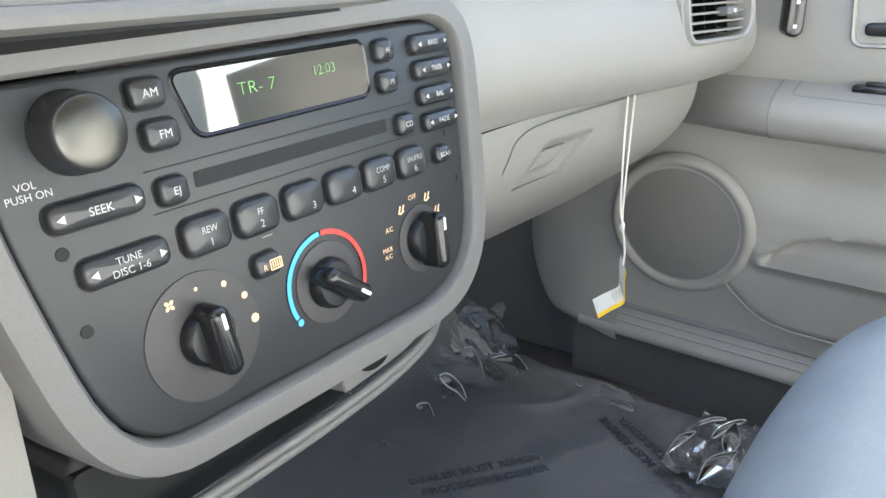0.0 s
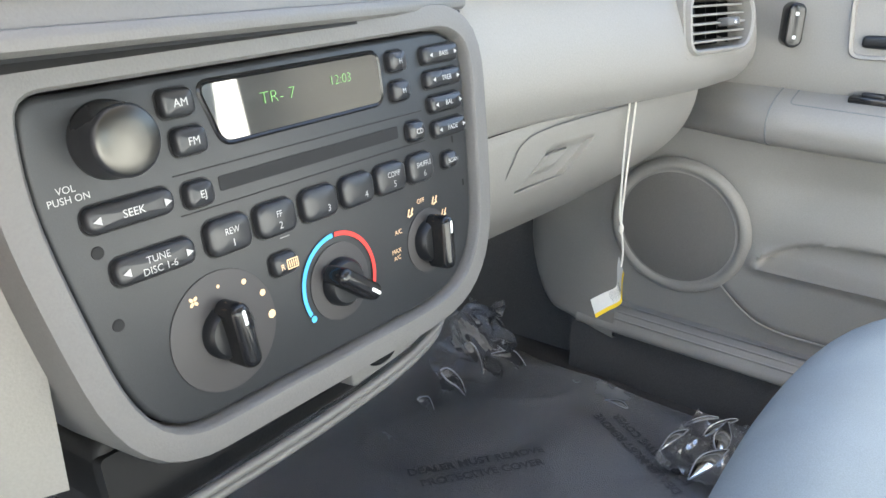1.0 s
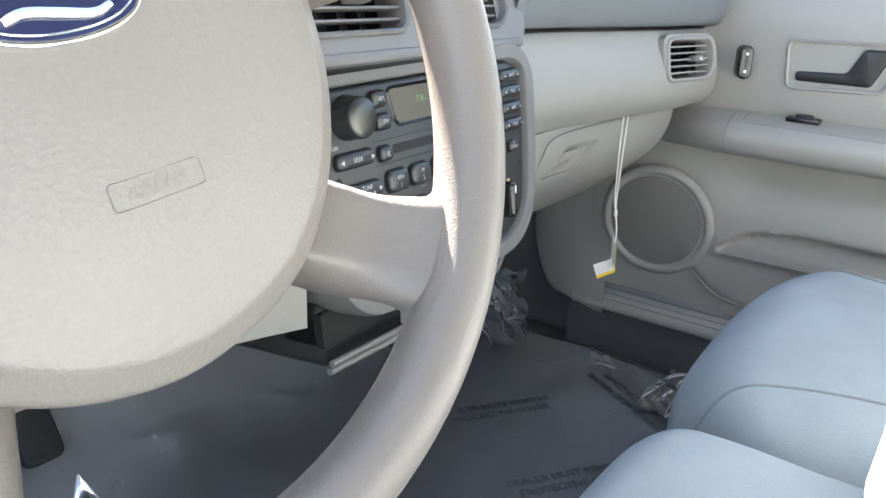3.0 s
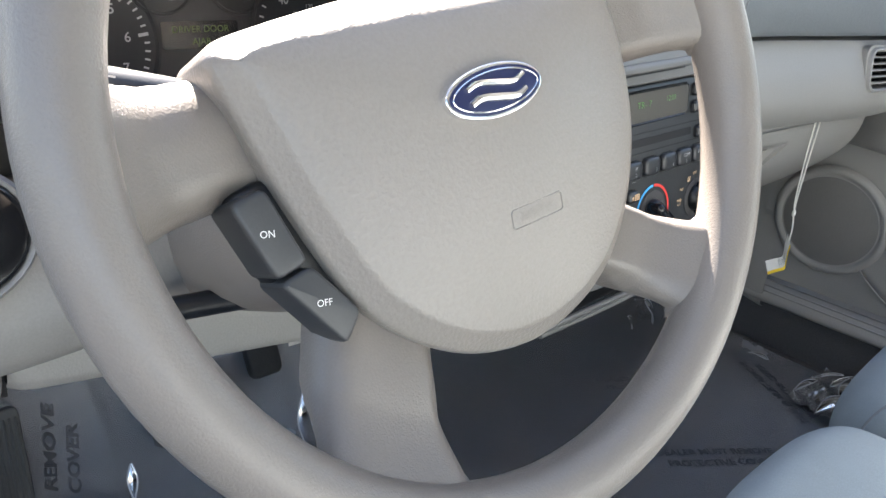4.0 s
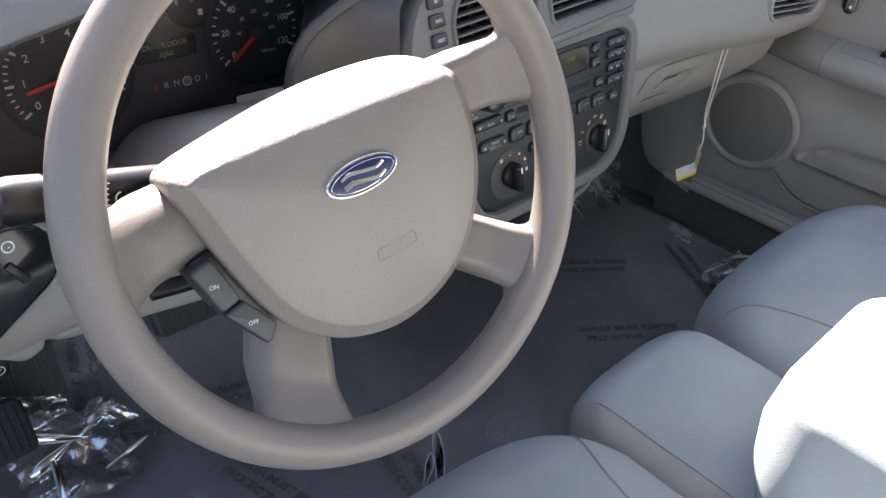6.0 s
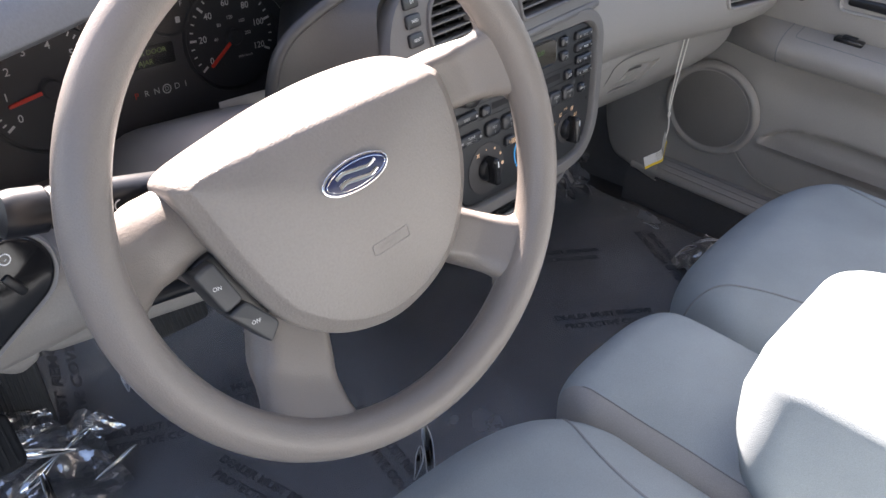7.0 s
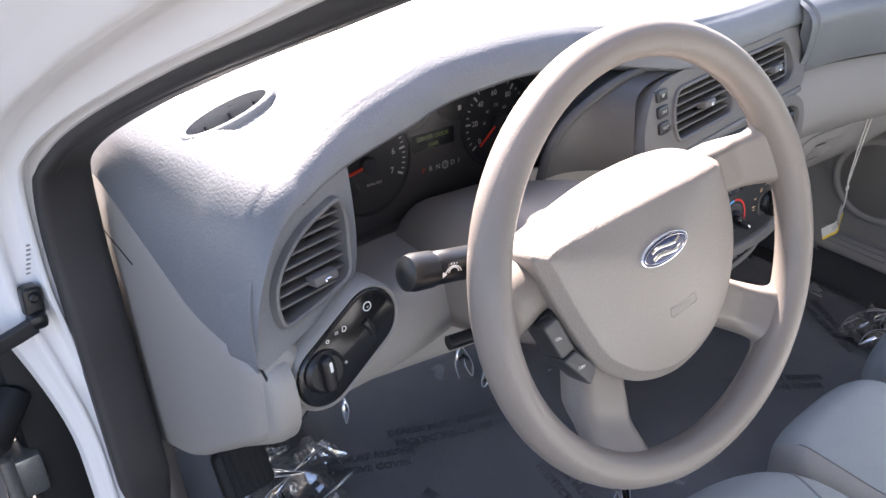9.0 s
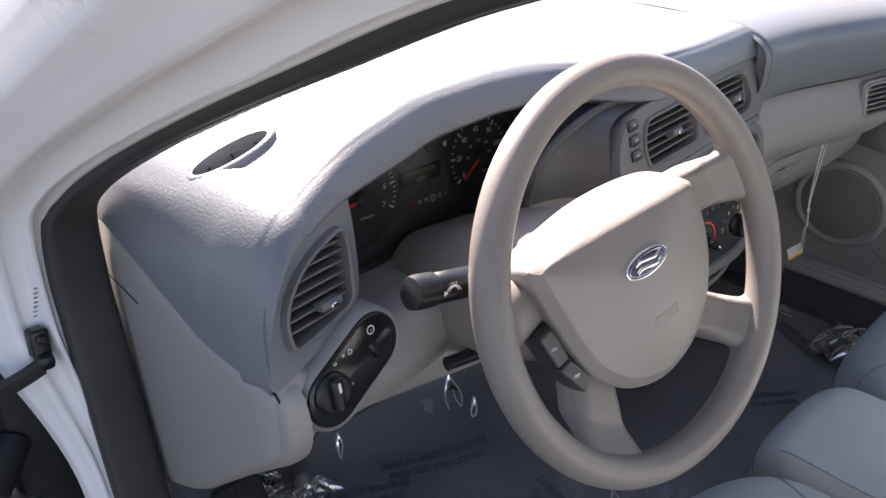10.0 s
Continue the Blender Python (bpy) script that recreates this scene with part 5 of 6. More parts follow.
    part("button_base", slab(round_poly([(-0.084, -0.081), (-0.070, -0.066), (-0.10, -0.014), (-0.120, -0.021), (-0.106, -0.055)], 0.006, 3), -0.040, -0.026, 0.004, WHEEL), STALK_BLACK, w)
    return w


build_wheel()


def build_column():
    c = thing("steering_column", "grey steering column shroud behind the wheel", "steering column")
    lv = []
    for h, sx, sy, dy in ((-0.045, 0.048, 0.040, -0.020), (-0.085, 0.062, 0.050, -0.022), (-0.100, 0.078, 0.060, -0.022), (-0.13, 0.086, 0.070, -0.018), (-0.16, 0.088, 0.072, -0.018), (-0.22, 0.088, 0.072, -0.020), (-0.30, 0.088, 0.072, -0.024)):
        lv.append([(x, y + dy, h) for x, y in rounded_rect(2 * sx, 2 * sy, min(sx, sy) * 0.75, 6)])
    bm = rings(lv, WHEEL, cap_first=True)
    bmesh.ops.recalc_face_normals(bm, faces=bm.faces[:])
    part("shroud", bm, WHEEL_GREY, c)
    part("shroud_joint", rings([[(x, y - 0.0102, -0.062) for x, y in rounded_rect(0.10, 0.10, 0.05, 6)], [(x, y - 0.0102, -0.066) for x, y in rounded_rect(0.10, 0.10, 0.05, 6)]], WHEEL, cap_last=False), SLOT, c)
    # combination stalk to the left with its printed symbols
    p0, p1 = V(-0.455, 0.095, 0.668), V(-0.577, 0.088, 0.698)
    ax = (p1 - p0).normalized()
    m = frame_matrix(p0, ax.cross(V(0, -1, 0.2)).normalized(), V(0, -1, 0.2).normalized(), ax)
    st = part("stalk", lathe([(0.0135, -0.02), (0.0138, 0.0), (0.0138, 0.02), (0.0138, 0.05), (0.0136, 0.078), (0.0135, 0.094), (0.0126, 0.0955), (0.0126, 0.097), (0.0146, 0.099), (0.0149, 0.117), (0.0136, 0.124), (0.008, 0.1265)], 28, m), STALK_BLACK, c, "black turn and wiper stalk with a ribbed end")
    mm = frame_matrix(p0 + ax * 0.085 + V(0, -1, 0.25).normalized() * 0.0139, -ax, V(0.2, 0.2, 0.95).normalized(), V(0, -1, 0.2).normalized())
    flat([(0.003, 0), (-0.002, 0.0025), (-0.002, -0.0025)], mm @ T(-0.010, -0.002), PRINT, st, "symbol")
    arc_band(0.006, 0.0012, 20, 160, mm @ T(0.0, -0.003), PRINT, st, "symbol")
    arc_band(0.010, 0.0012, 30, 150, mm @ T(0.0, -0.006), PRINT, st, "symbol")
    for d in (-3, 0, 3):
        flat(circle(0.0008, 8), mm @ T(d / 1000, 0.006), PRINT, st, "symbol")
    for k in range(5):
        flat(rounded_rect(0.004 if k in (0, 4) else 0.0025, 0.0009, 0.0002), mm @ T(0.021, -0.006 + 0.0035 * k), PRINT, st, "symbol")
    arc_band(0.0035, 0.001, 90, 270, mm @ T(0.030, -0.002), PRINT, st, "symbol")
    # tilt lever below
    part("tilt_lever", sweep([(-0.40, 0.13, 0.548), (-0.44, 0.145, 0.545), (-0.475, 0.15, 0.546)], circle(0.0075, 12)), STALK_BLACK, c, "black column tilt lever")
    return c


build_column()

# ---- passenger door ----
def smooth_curve_flat(poly, k=8):
    """Points set closely along a closed plan outline."""
    return [tuple(Vector(poly[i - 1]).lerp(Vector(poly[i]), j / k)) for i in range(len(poly)) for j in range(k)]


def build_passenger_door():
    door = thing("passenger_door", "closed passenger door with grey trim and speaker grille", "car door")
    X0 = 0.80

    # trim skin: hollow under the armrest, map pocket sunk in, lower field set back behind a seam
    ny, nz = 150, 100
    ys = np.concatenate([np.linspace(0.352, -0.30, 131), np.linspace(-0.30, -1.10, ny - 129)[1:]])
    zs = np.linspace(0.172, 0.74, nz + 1)
    gy, gz = np.meshgrid(ys, zs, indexing="ij")
    pocket = round_poly([(0.118, 0.291), (-0.95, 0.275), (-0.95, 0.325), (0.0, 0.336), (0.06, 0.330), (0.10, 0.310)], [0.006, 0.01, 0.01, 0.05, 0.03, 0.02], 4)
    field = round_poly([(0.40, 0.05), (-1.2, 0.05), (-1.2, 0.185), (0.0, 0.195), (0.085, 0.197), (0.125, 0.214), (0.17, 0.255), (0.30, 0.30), (0.52, 0.30), (0.52, 0.05)], 0.02, 4)
    dp, df = edge_distance(gy, gz, pocket)[0], edge_distance(gy, gz, field)[0]

    def skin(u, v):
        i, j = round(u * ny), round(v * nz)
        y, z = ys[i], zs[j]
        x = X0 + 0.012 * sstep(0.36, 0.12, z) - 0.035 * sstep(0.15, 0.40, y) * sstep(0.45, 0.66, z) + 0.02 * sstep(0.66, 0.74, z) - 0.02 * sstep(0.48, 0.57, z)
        x += 0.016 * math.exp(-((z - 0.405) / 0.035) ** 2) * sstep(0.17, 0.06, y)
        x += 0.034 * sstep(0.004, -0.006, dp[i, j]) - 0.012 * sstep(0.03, 0.0, z - 0.291 + 0.1 * max(0, y - 0.118)) * sstep(-0.02, 0.0, z - 0.291) * sstep(0.14, 0.11, y)
        x += 0.006 * sstep(0.002, -0.004, df[i, j])
        return V(x, y, z)
    part("panel", grid(skin, ny, nz), DOOR_GREY, door, angle=70)
    line = smooth_curve([(X0 - 0.001 + 0.012 * sstep(0.36, 0.12, z), y, z) for y, z in ((0.17, 0.253), (0.125, 0.214), (0.085, 0.198), (0.0, 0.195), (-0.4, 0.192))], 6)
    part("panel_seam", sweep(line, circle(0.0016, 6)), DOOR_GREY, door)
    # armrest shelf
    def arm(u, v):
        y = 0.31 - 1.35 * u
        k = sstep(0.0, 0.15, u)
        prof = [(X0 + 0.02, 0.540), (X0 - 0.015, 0.532), (X0 - 0.045 * k, 0.522), (X0 - 0.062 * k, 0.508), (X0 - 0.064 * k, 0.488), (X0 - 0.045 * k, 0.468), (X0 + 0.03, 0.455)]
        pts = smooth_curve([(0, *p) for p in prof], 4)
        q = pts[min(len(pts) - 1, round(v * (len(pts) - 1)))]
        return V(q.y, y, q.z - 0.02 * u)
    part("armrest", grid(arm, 60, 24), DOOR_GREY, door, "moulded grey armrest")
    part("armrest_seam", sweep([arm((0.31 - 0.117) / 1.35, i / 24) + V(0, 0, 0.0002) for i in range(1, 22)], circle(0.0009, 6), up=(0, 1, 0)), SEAM, door)
    arm_skin = grid(arm, 60, 24)
    arm_tree = BVHTree.FromBMesh(arm_skin)
    arm_skin.free()
    ring = [arm_tree.ray_cast(V(x, y, 1.0), V(0, 0, -1))[0] for x, y in smooth_curve_flat(round_poly([(X0 - 0.047, 0.098), (X0 - 0.050, -0.125), (X0 - 0.004, -0.125), (X0 - 0.004, 0.098)], 0.006, 3))]
    part("switch_plate_seam", sweep([p for p in ring if p], circle(0.0008, 6), up=(0, 1, 0.1), closed=True), SEAM, door)
    sw = part("window_switch", box((0.022, 0.05, 0.010), (X0 - 0.018, 0.015, 0.527), 0.003, 2), GLOSS_BLACK, door, "black window switch")
    part("rocker", box((0.012, 0.025, 0.006), (X0 - 0.018, 0.015, 0.533), 0.002, 2), STALK_BLACK, sw)
    # handle recess
    m = frame_matrix(V(X0 - 0.022, -0.020, 0.612), V(0, -1, 0), V(0, 0, 1), V(-1, 0, 0))
    o = round_poly([(-0.066, -0.035), (0.062, -0.032), (0.078, 0.032), (-0.072, 0.030)], 0.010, 4)
    part("handle_bezel", rings([[(*p, -0.004) for p in offset_poly(o, 0.006)], [(*p, 0.004) for p in offset_poly(o, 0.003)], [(*p, 0.002) for p in o], [(*p, -0.018) for p in offset_poly(o, -0.004)]], m, cap_last=True), DOOR_GREY, door)
    part("handle", slab(round_poly([(-0.058, -0.026), (0.046, -0.027), (0.070, 0.026), (0.030, 0.026), (0.012, -0.010), (-0.058, -0.012)], 0.006, 4), -0.014, 0.004, 0.004, m), STALK_BLACK, door, "dark grey release handle")
    # lock rocker
    m = frame_matrix(V(0.742, 0.105, 0.609), V(0.5, -0.86, 0).normalized(), V(0, 0, 1), V(-0.86, -0.5, 0).normalized())
    lk = part("lock_switch", slab(rounded_rect(0.020, 0.050, 0.0095, 6), -0.02, 0.006, 0.003, m), GLOSS_BLACK, door, "black door lock rocker")
    for y in (-0.013, 0.013):
        flat(rounded_rect(0.004, 0.004, 0.001), m @ T(0, y, 0.0062), PRINT, lk, "symbol")
    # speaker
    m = frame_matrix(V(X0 - 0.004, 0.231, 0.319), V(0, -1, 0), V(-0.12, 0, 0.99).normalized(), V(-0.99, 0, -0.12).normalized())
    sp = part("speaker_ring", lathe([(0.104, -0.004), (0.101, 0.003), (0.096, 0.006), (0.091, 0.0055), (0.087, 0.002)], 56, m), DOOR_GREY, door)
    part("speaker_grille", lathe([(0.088, 0.001), (0.075, 0.004), (0.05, 0.006), (0.01, 0.007)], 56, m), GRILLE, door, "round dark speaker grille")
    part("outer_skin", box((0.03, 1.75, 0.82), (0.955, -0.30, 0.32), 0.01), PAINT, door, "silver outer door skin")
    # window above
    pane = part("window_pane", grid(lambda u, v: V(X0 + 0.06 - 0.10 * v, 0.42 - 1.5 * u - 0.1 * v, 0.73 + 0.37 * v), 6, 4), GLASS, door)
    pane.visible_shadow = False
    return door


build_passenger_door()


def build_sill():
    s = thing("door_sill", "grey plastic sill plate below the passenger door", "sill")
    prof = smooth_curve([(0.835, 0, 0.112), (0.812, 0, 0.116), (0.808, 0, 0.126), (0.816, 0, 0.136), (0.835, 0, 0.150), (0.856, 0, 0.164), (0.90, 0, 0.168)], 4)
    part("plate", grid(lambda u, v: V(prof[round(v * (len(prof) - 1))].x, 0.385 - 1.5 * u, prof[round(v * (len(prof) - 1))].z - 0.002 * u), 12, len(prof) - 1), DOOR_GREY, s)
    for i in range(4):
        x, z = 0.817 + 0.011 * i, 0.138 + 0.0077 * i
        part("rib", sweep([(x, 0.38, z), (x, 0.0, z), (x, -1.1, z - 0.002)], circle(0.0016, 6)), DOOR_GREY, s)
    part("carpet_side", grid(lambda u, v: V(0.826, 0.40 - 1.5 * u, -0.01 + 0.135 * v), 4, 4), CARPET, s, "dark carpet turned up below the sill")
    # kick panel at the front of the passenger footwell
    k = thing("kick_panel", "light grey rounded footwell side panel", "trim panel")

    def kick(u, v):
        y = 0.32 + 0.185 * u
        zb = 0.105 + 0.020 * sstep(0.30, 0.43, y) + 0.12 * clamp((y - 0.42) / 0.085) ** 2.2
        z = zb + (0.46 - zb) * clamp((v - 0.12) / 0.88)
        e = clamp((u - 0.15) / 0.85)
        x = 0.811 + 0.052 * (1 - math.sqrt(1 - 0.98 * e * e)) + 0.05 * (1 - clamp(v / 0.12)) ** 1.5
        return V(x, y, z - 0.012 * (1 - clamp(v / 0.12)))
    part("panel", grid(kick, 30, 30), DOOR_GREY, k, angle=80)
    part("footwell_side", grid(lambda u, v: V(0.875 - 0.05 * u, 0.36 + 0.62 * u, -0.02 + 0.60 * v), 6, 6), CARPET, k, "dark carpeted footwell side")


build_sill()


# ---- warning tag on its cord ----
def build_tag():
    t = thing("warning_tag", "folded paper warning tag with yellow strip on white cord", "tag")
    for d in (-0.008, 0.008):
        part("cord", sweep(smooth_curve([(0.527 + d, 0.196, 0.549), (0.529 + d * 0.9, 0.198, 0.50), (0.530 + d * 0.6, 0.199, 0.45), (0.533 + d * 0.35, 0.200, 0.415), (0.537, 0.200, 0.398)], 5), circle(0.0011, 6), up=(0, 1, 0)), CORD, t)
    part("knot", lathe([(0.0008, -0.006), (0.0026, -0.003), (0.0028, 0.003), (0.0010, 0.006)], 10, T(0.538, 0.200, 0.394)), CORD, t)
    part("cord", sweep(smooth_curve([(0.538, 0.200, 0.393), (0.5445, 0.200, 0.378), (0.549, 0.200, 0.362), (0.548, 0.200, 0.345)], 5), circle(0.0012, 6), up=(0, 1, 0)), CORD, t)
    # paper strip hanging edge on, its lower half folded across
    pts = smooth_curve([(0.548, 0.200, 0.348), (0.549, 0.201, 0.335), (0.552, 0.201, 0.318), (0.549, 0.200, 0.310), (0.530, 0.197, 0.313), (0.505, 0.195, 0.318), (0.468, 0.192, 0.324)], 6)
    wdir = V(-0.10, -0.45, -0.89).normalized()
    def sheet(a, b):
        bm = bmesh.new()
        rows = [[bm.verts.new(p + wdir * a), bm.verts.new(p + wdir * b), bm.verts.new(p + wdir * b + V(0.0004, 0.0006, 0)), bm.verts.new(p + wdir * a + V(0.0004, 0.0006, 0))] for p in pts]
        for r0, r1 in zip(rows, rows[1:]):
            for i in range(4):
                bm.faces.new((r0[i], r0[(i + 1) % 4], r1[(i + 1) % 4], r1[i]))
        bmesh.ops.recalc_face_normals(bm, faces=bm.faces[:])
        return bm
    part("paper", sheet(-0.009, 0.007), TAG_PAPER, t)
    part("yellow_strip", sheet(0.007, 0.0115), TAG_YELLOW, t)
    # rows of small print too fine to read
    bm = bmesh.new()
    for i in range(6, 28):
        p = pts[i]
        a, b = p + wdir * -0.008, p + wdir * (0.001 + 0.004 * ((i * 7) % 3) / 2)
        n, d = V(-0.0003, -0.0009, 0), V(0, 0, 0.0008)
        bm.faces.new([bm.verts.new(q) for q in (a + n, b + n, b + n + d, a + n + d)])
    part("small_print", bm, PRINT_GREY, t, smooth=False)
    return t


build_tag()


# ---- seats ----
def cushion(cx, w, y0, y1, ztop, depth, crown, front=0.10, side=0.07):
    """Upholstered cushion: rounded sides, drooping front edge, crowned top."""
    def f(u, v):
        # u: across, v: from rear (0) over the top and down the front (1)
        s = 2 * u - 1
        if v < 0.6:
            y = y0 + (y1 - front - y0) * (v / 0.6)
            z = ztop
        elif v < 0.85:
            a = (v - 0.6) / 0.25 * math.pi / 2
            y = y1 - front + front * math.sin(a)
            z = ztop - front * (1 - math.cos(a))
        else:
            y = y1 - 0.012 * (v - 0.85) / 0.15
            z = ztop - front - (depth - front) * (v - 0.85) / 0.15
        e = abs(s)
        q = max(0.0, (e - (1 - 2 * side / w)) / (2 * side / w))
        drop = side * (1 - math.sqrt(max(0.0, 1 - q * q)))
        plan = (0.022 * e ** 2 + 0.085 * e ** 6) * (w / 0.52) * sstep(0.2, 0.8, v)
        x = cx + s * w / 2 * (1 - 0.05 * sstep(0.55, 1.0, v))
        wob = 0.002 * noise.noise(V(x * 14, y * 14, z * 9))
        return V(x, y - plan, z - drop * (1.0 if v < 0.85 else 0.3) + crown * (1 - e * e) * sstep(0, 0.2, v) * (1 - sstep(0.6, 0.9, v)) + wob)
    bm = grid(f, 36, 48)
    # skirts down both sides
    edges = [e for e in bm.edges if len(e.link_faces) == 1]
    r = bmesh.ops.extrude_edge_only(bm, edges=edges)
    for v in r["geom"]:
        if isinstance(v, bmesh.types.BMVert):
            v.co.z = min(v.co.z, ztop - depth)
    bmesh.ops.recalc_face_normals(bm, faces=bm.faces[:])
    return bm


def piping(tree, curve, parent, name="seam", r=0.0014):
    """A sewn seam laid on a cushion along a plan curve of (x, y) points."""
    pts = []
    for p in smooth_curve([(*q, 0) for q in curve], 8):
        hit = tree.ray_cast(V(p.x, p.y, 2.0), V(0, 0, -1))[0]
        if hit:
            pts.append(hit + V(0, 0, 0.0004))
    part(name, sweep(pts, circle(r, 6)), SEAM, parent)


def build_seats():
    spec = [("driver_seat", "grey-blue velour driver's seat", -0.385, 0.52, -0.62, -0.012, 0.379), ("passenger_seat", "grey-blue velour passenger seat", 0.370, 0.53, -0.62, -0.006, 0.362)]
    for name, label, cx, w, y0, y1, zt in spec:
        s = thing(name, label, "seat", "front seats")
        bm = cushion(cx, w, y0, y1, zt, 0.20, 0.020, 0.085, 0.075)
        tree = BVHTree.FromBMesh(bm)
        part("cushion", bm, CLOTH, s)
        for q in (-1, 1):
            piping(tree, [(cx + q * 0.130, -0.60), (cx + q * 0.150, -0.40), (cx + q * 0.162, -0.25), (cx + q * 0.175, -0.16), (cx + q * 0.205, -0.085), (cx + q * 0.222, -0.060)], s)
        bk = box((w, 0.16, 0.62), (cx, -0.68, 0.62), 0.06, 4)
        part("backrest", bk, CLOTH, s)
        part("seat_base", box((w - 0.08, 0.5, 0.12), (cx, -0.36, 0.10), 0.02), RUBBER, s)
    c = thing("bench_seat", "small grey-blue velour middle seat cushion with worn side", "seat", "front seats")
    bm = cushion(-0.018, 0.262, -0.50, -0.030, 0.358, 0.16, 0.010, 0.045, 0.045)
    tree = BVHTree.FromBMesh(bm)
    band = bm.copy()
    for m_, keep in ((bm, lambda x: x > -0.112), (band, lambda x: x <= -0.112)):
        bmesh.ops.delete(m_, geom=[f for f in m_.faces if not keep(f.calc_center_median().x)], context="FACES")
    part("cushion", bm, CLOTH, c)
    part("side_band", band, CLOTH_WORN, c, "brownish worn side of the cushion")
    piping(tree, [(-0.1125, -0.48), (-0.1125, -0.3), (-0.1125, -0.12), (-0.112, -0.07)], c, r=0.0008)
    part("seat_base", box((0.2, 0.4, 0.14), (-0.005, -0.28, 0.12), 0.02), RUBBER, c)
    a = thing("folding_armrest", "grey velour centre armrest, folded down, in sunlight", "armrest")

    def pad_ring(w, d, z, r, back=0.0):
        return [(x - 0.012, y - 0.445 - back, z) for x, y in rounded_rect(w, d, r, 8)]
    lv = [pad_ring(0.235, 0.40, 0.365, 0.05, 0.02), pad_ring(0.262, 0.435, 0.380, 0.06, 0.012), pad_ring(0.272, 0.45, 0.42, 0.065, 0.004), pad_ring(0.266, 0.455, 0.46, 0.065), pad_ring(0.250, 0.447, 0.495, 0.06)]
    for i in range(1, 7):
        t = radians(15 * i)
        lv.append(pad_ring(0.250 - 0.062 * (1 - math.cos(t)), 0.447 - 0.062 * (1 - math.cos(t)), 0.495 + 0.026 * math.sin(t), 0.055))
    bm = rings(lv, cap_first=True)
    bmesh.ops.recalc_face_normals(bm, faces=bm.faces[:])
    part("armrest_pad", bm, CLOTH, a, angle=60)
    part("hinge_bracket", box((0.20, 0.05, 0.06), (0.0, -0.66, 0.36), 0.01), RUBBER, a)


build_seats()


# ---- pedals and the film on the floor ----
def build_pedals():
    p = thing("brake_pedal", "ribbed black brake pedal on its arm", "pedal")
    m = frame_matrix(V(-0.252, 0.595, 0.135), V(1, 0, 0), Vector((0, 0.5, 0.866)), Vector((0, -0.866, 0.5)))
    part("pad", slab(rounded_rect(0.12, 0.060, 0.01), -0.012, 0.006, 0.004, m), BOOT, p)
    for i in range(15):
        part("rib", box((0.0030, 0.052, 0.004), (-0.0511 + 0.0073 * i, 0, 0.007), 0.001, 1, m), BOOT, p)
    part("arm", sweep([(-0.252, 0.605, 0.135), (-0.255, 0.65, 0.26), (-0.258, 0.70, 0.44)], rounded_rect(0.012, 0.03, 0.004)), STALK_BLACK, p)
    q = thing("accelerator_pedal", "plain black accelerator pedal", "pedal")
    m = frame_matrix(V(-0.125, 0.66, 0.19), V(1, 0, 0), Vector((0, 0.5, 0.866)), Vector((0, -0.866, 0.5)))
    part("pad", slab(rounded_rect(0.05, 0.14, 0.012), -0.01, 0.006, 0.004, m), PEDAL, q)
    k = thing("parking_brake_pedal", "black parking brake pedal beside the footwell wall", "pedal")
    m = frame_matrix(V(-0.572, 0.47, 0.17), V(1, 0, 0), Vector((0, 0.55, 0.835)), Vector((0, -0.835, 0.55)))
    part("pad", slab(rounded_rect(0.075, 0.075, 0.012), -0.01, 0.008, 0.006, m), PEDAL, k)
    for i in range(6):
        part("rib", box((0.003, 0.06, 0.004), (-0.025 + 0.010 * i, 0, 0.009), 0.001, 1, m), PEDAL, k)
    part("arm", sweep([(-0.57, 0.49, 0.17), (-0.575, 0.55, 0.30), (-0.575, 0.58, 0.45)], rounded_rect(0.01, 0.03, 0.004)), STALK_BLACK, k)
    # hood release and brake release handles under the dash
    r = thing("release_handles", "black release levers under the dash edge", "lever")
    part("brake_release", box((0.075, 0.03, 0.026), (-0.592, 0.356, 0.372), 0.006, 2), STALK_BLACK, r)
    bm = frame_matrix(V(-0.566, 0.3408, 0.372), V(1, 0, 0), V(0, 0.0, 1), V(0, -1, 0))
    arc_band(0.005, 0.0010, 0, 360, bm, PRINT, r, "symbol")
    text("P", 0.006, bm, PRINT, r, "symbol")
    text("RELEASE", 0.0085, bm @ T(-0.026, 0), PRINT, r)


def build_foot_rest():
    f = thing("foot_rest", "grey ribbed foot rest on the driver's footwell wall", "foot rest")
    m = frame_matrix(V(-0.506, 0.560, 0.165), V(1, 0, 0), V(0.05, 0.42, 0.906).normalized(), V(0, -0.906, 0.42).normalized())
    part("board", slab(rounded_rect(0.082, 0.150, 0.008), -0.012, 0.002, 0.003, m), BOOT, f)
    for i in range(13):
        part("rib", box((0.0028, 0.135, 0.003), (-0.036 + 0.006 * i, -0.004, 0.003), 0.001, 1, m), BOOT, f)
    part("clip", lathe([(0.010, 0.002), (0.010, 0.006), (0.007, 0.008)], 18, m @ T(0.002, 0.055)), PEDAL, f, "round dark fixing clip")


build_foot_rest()


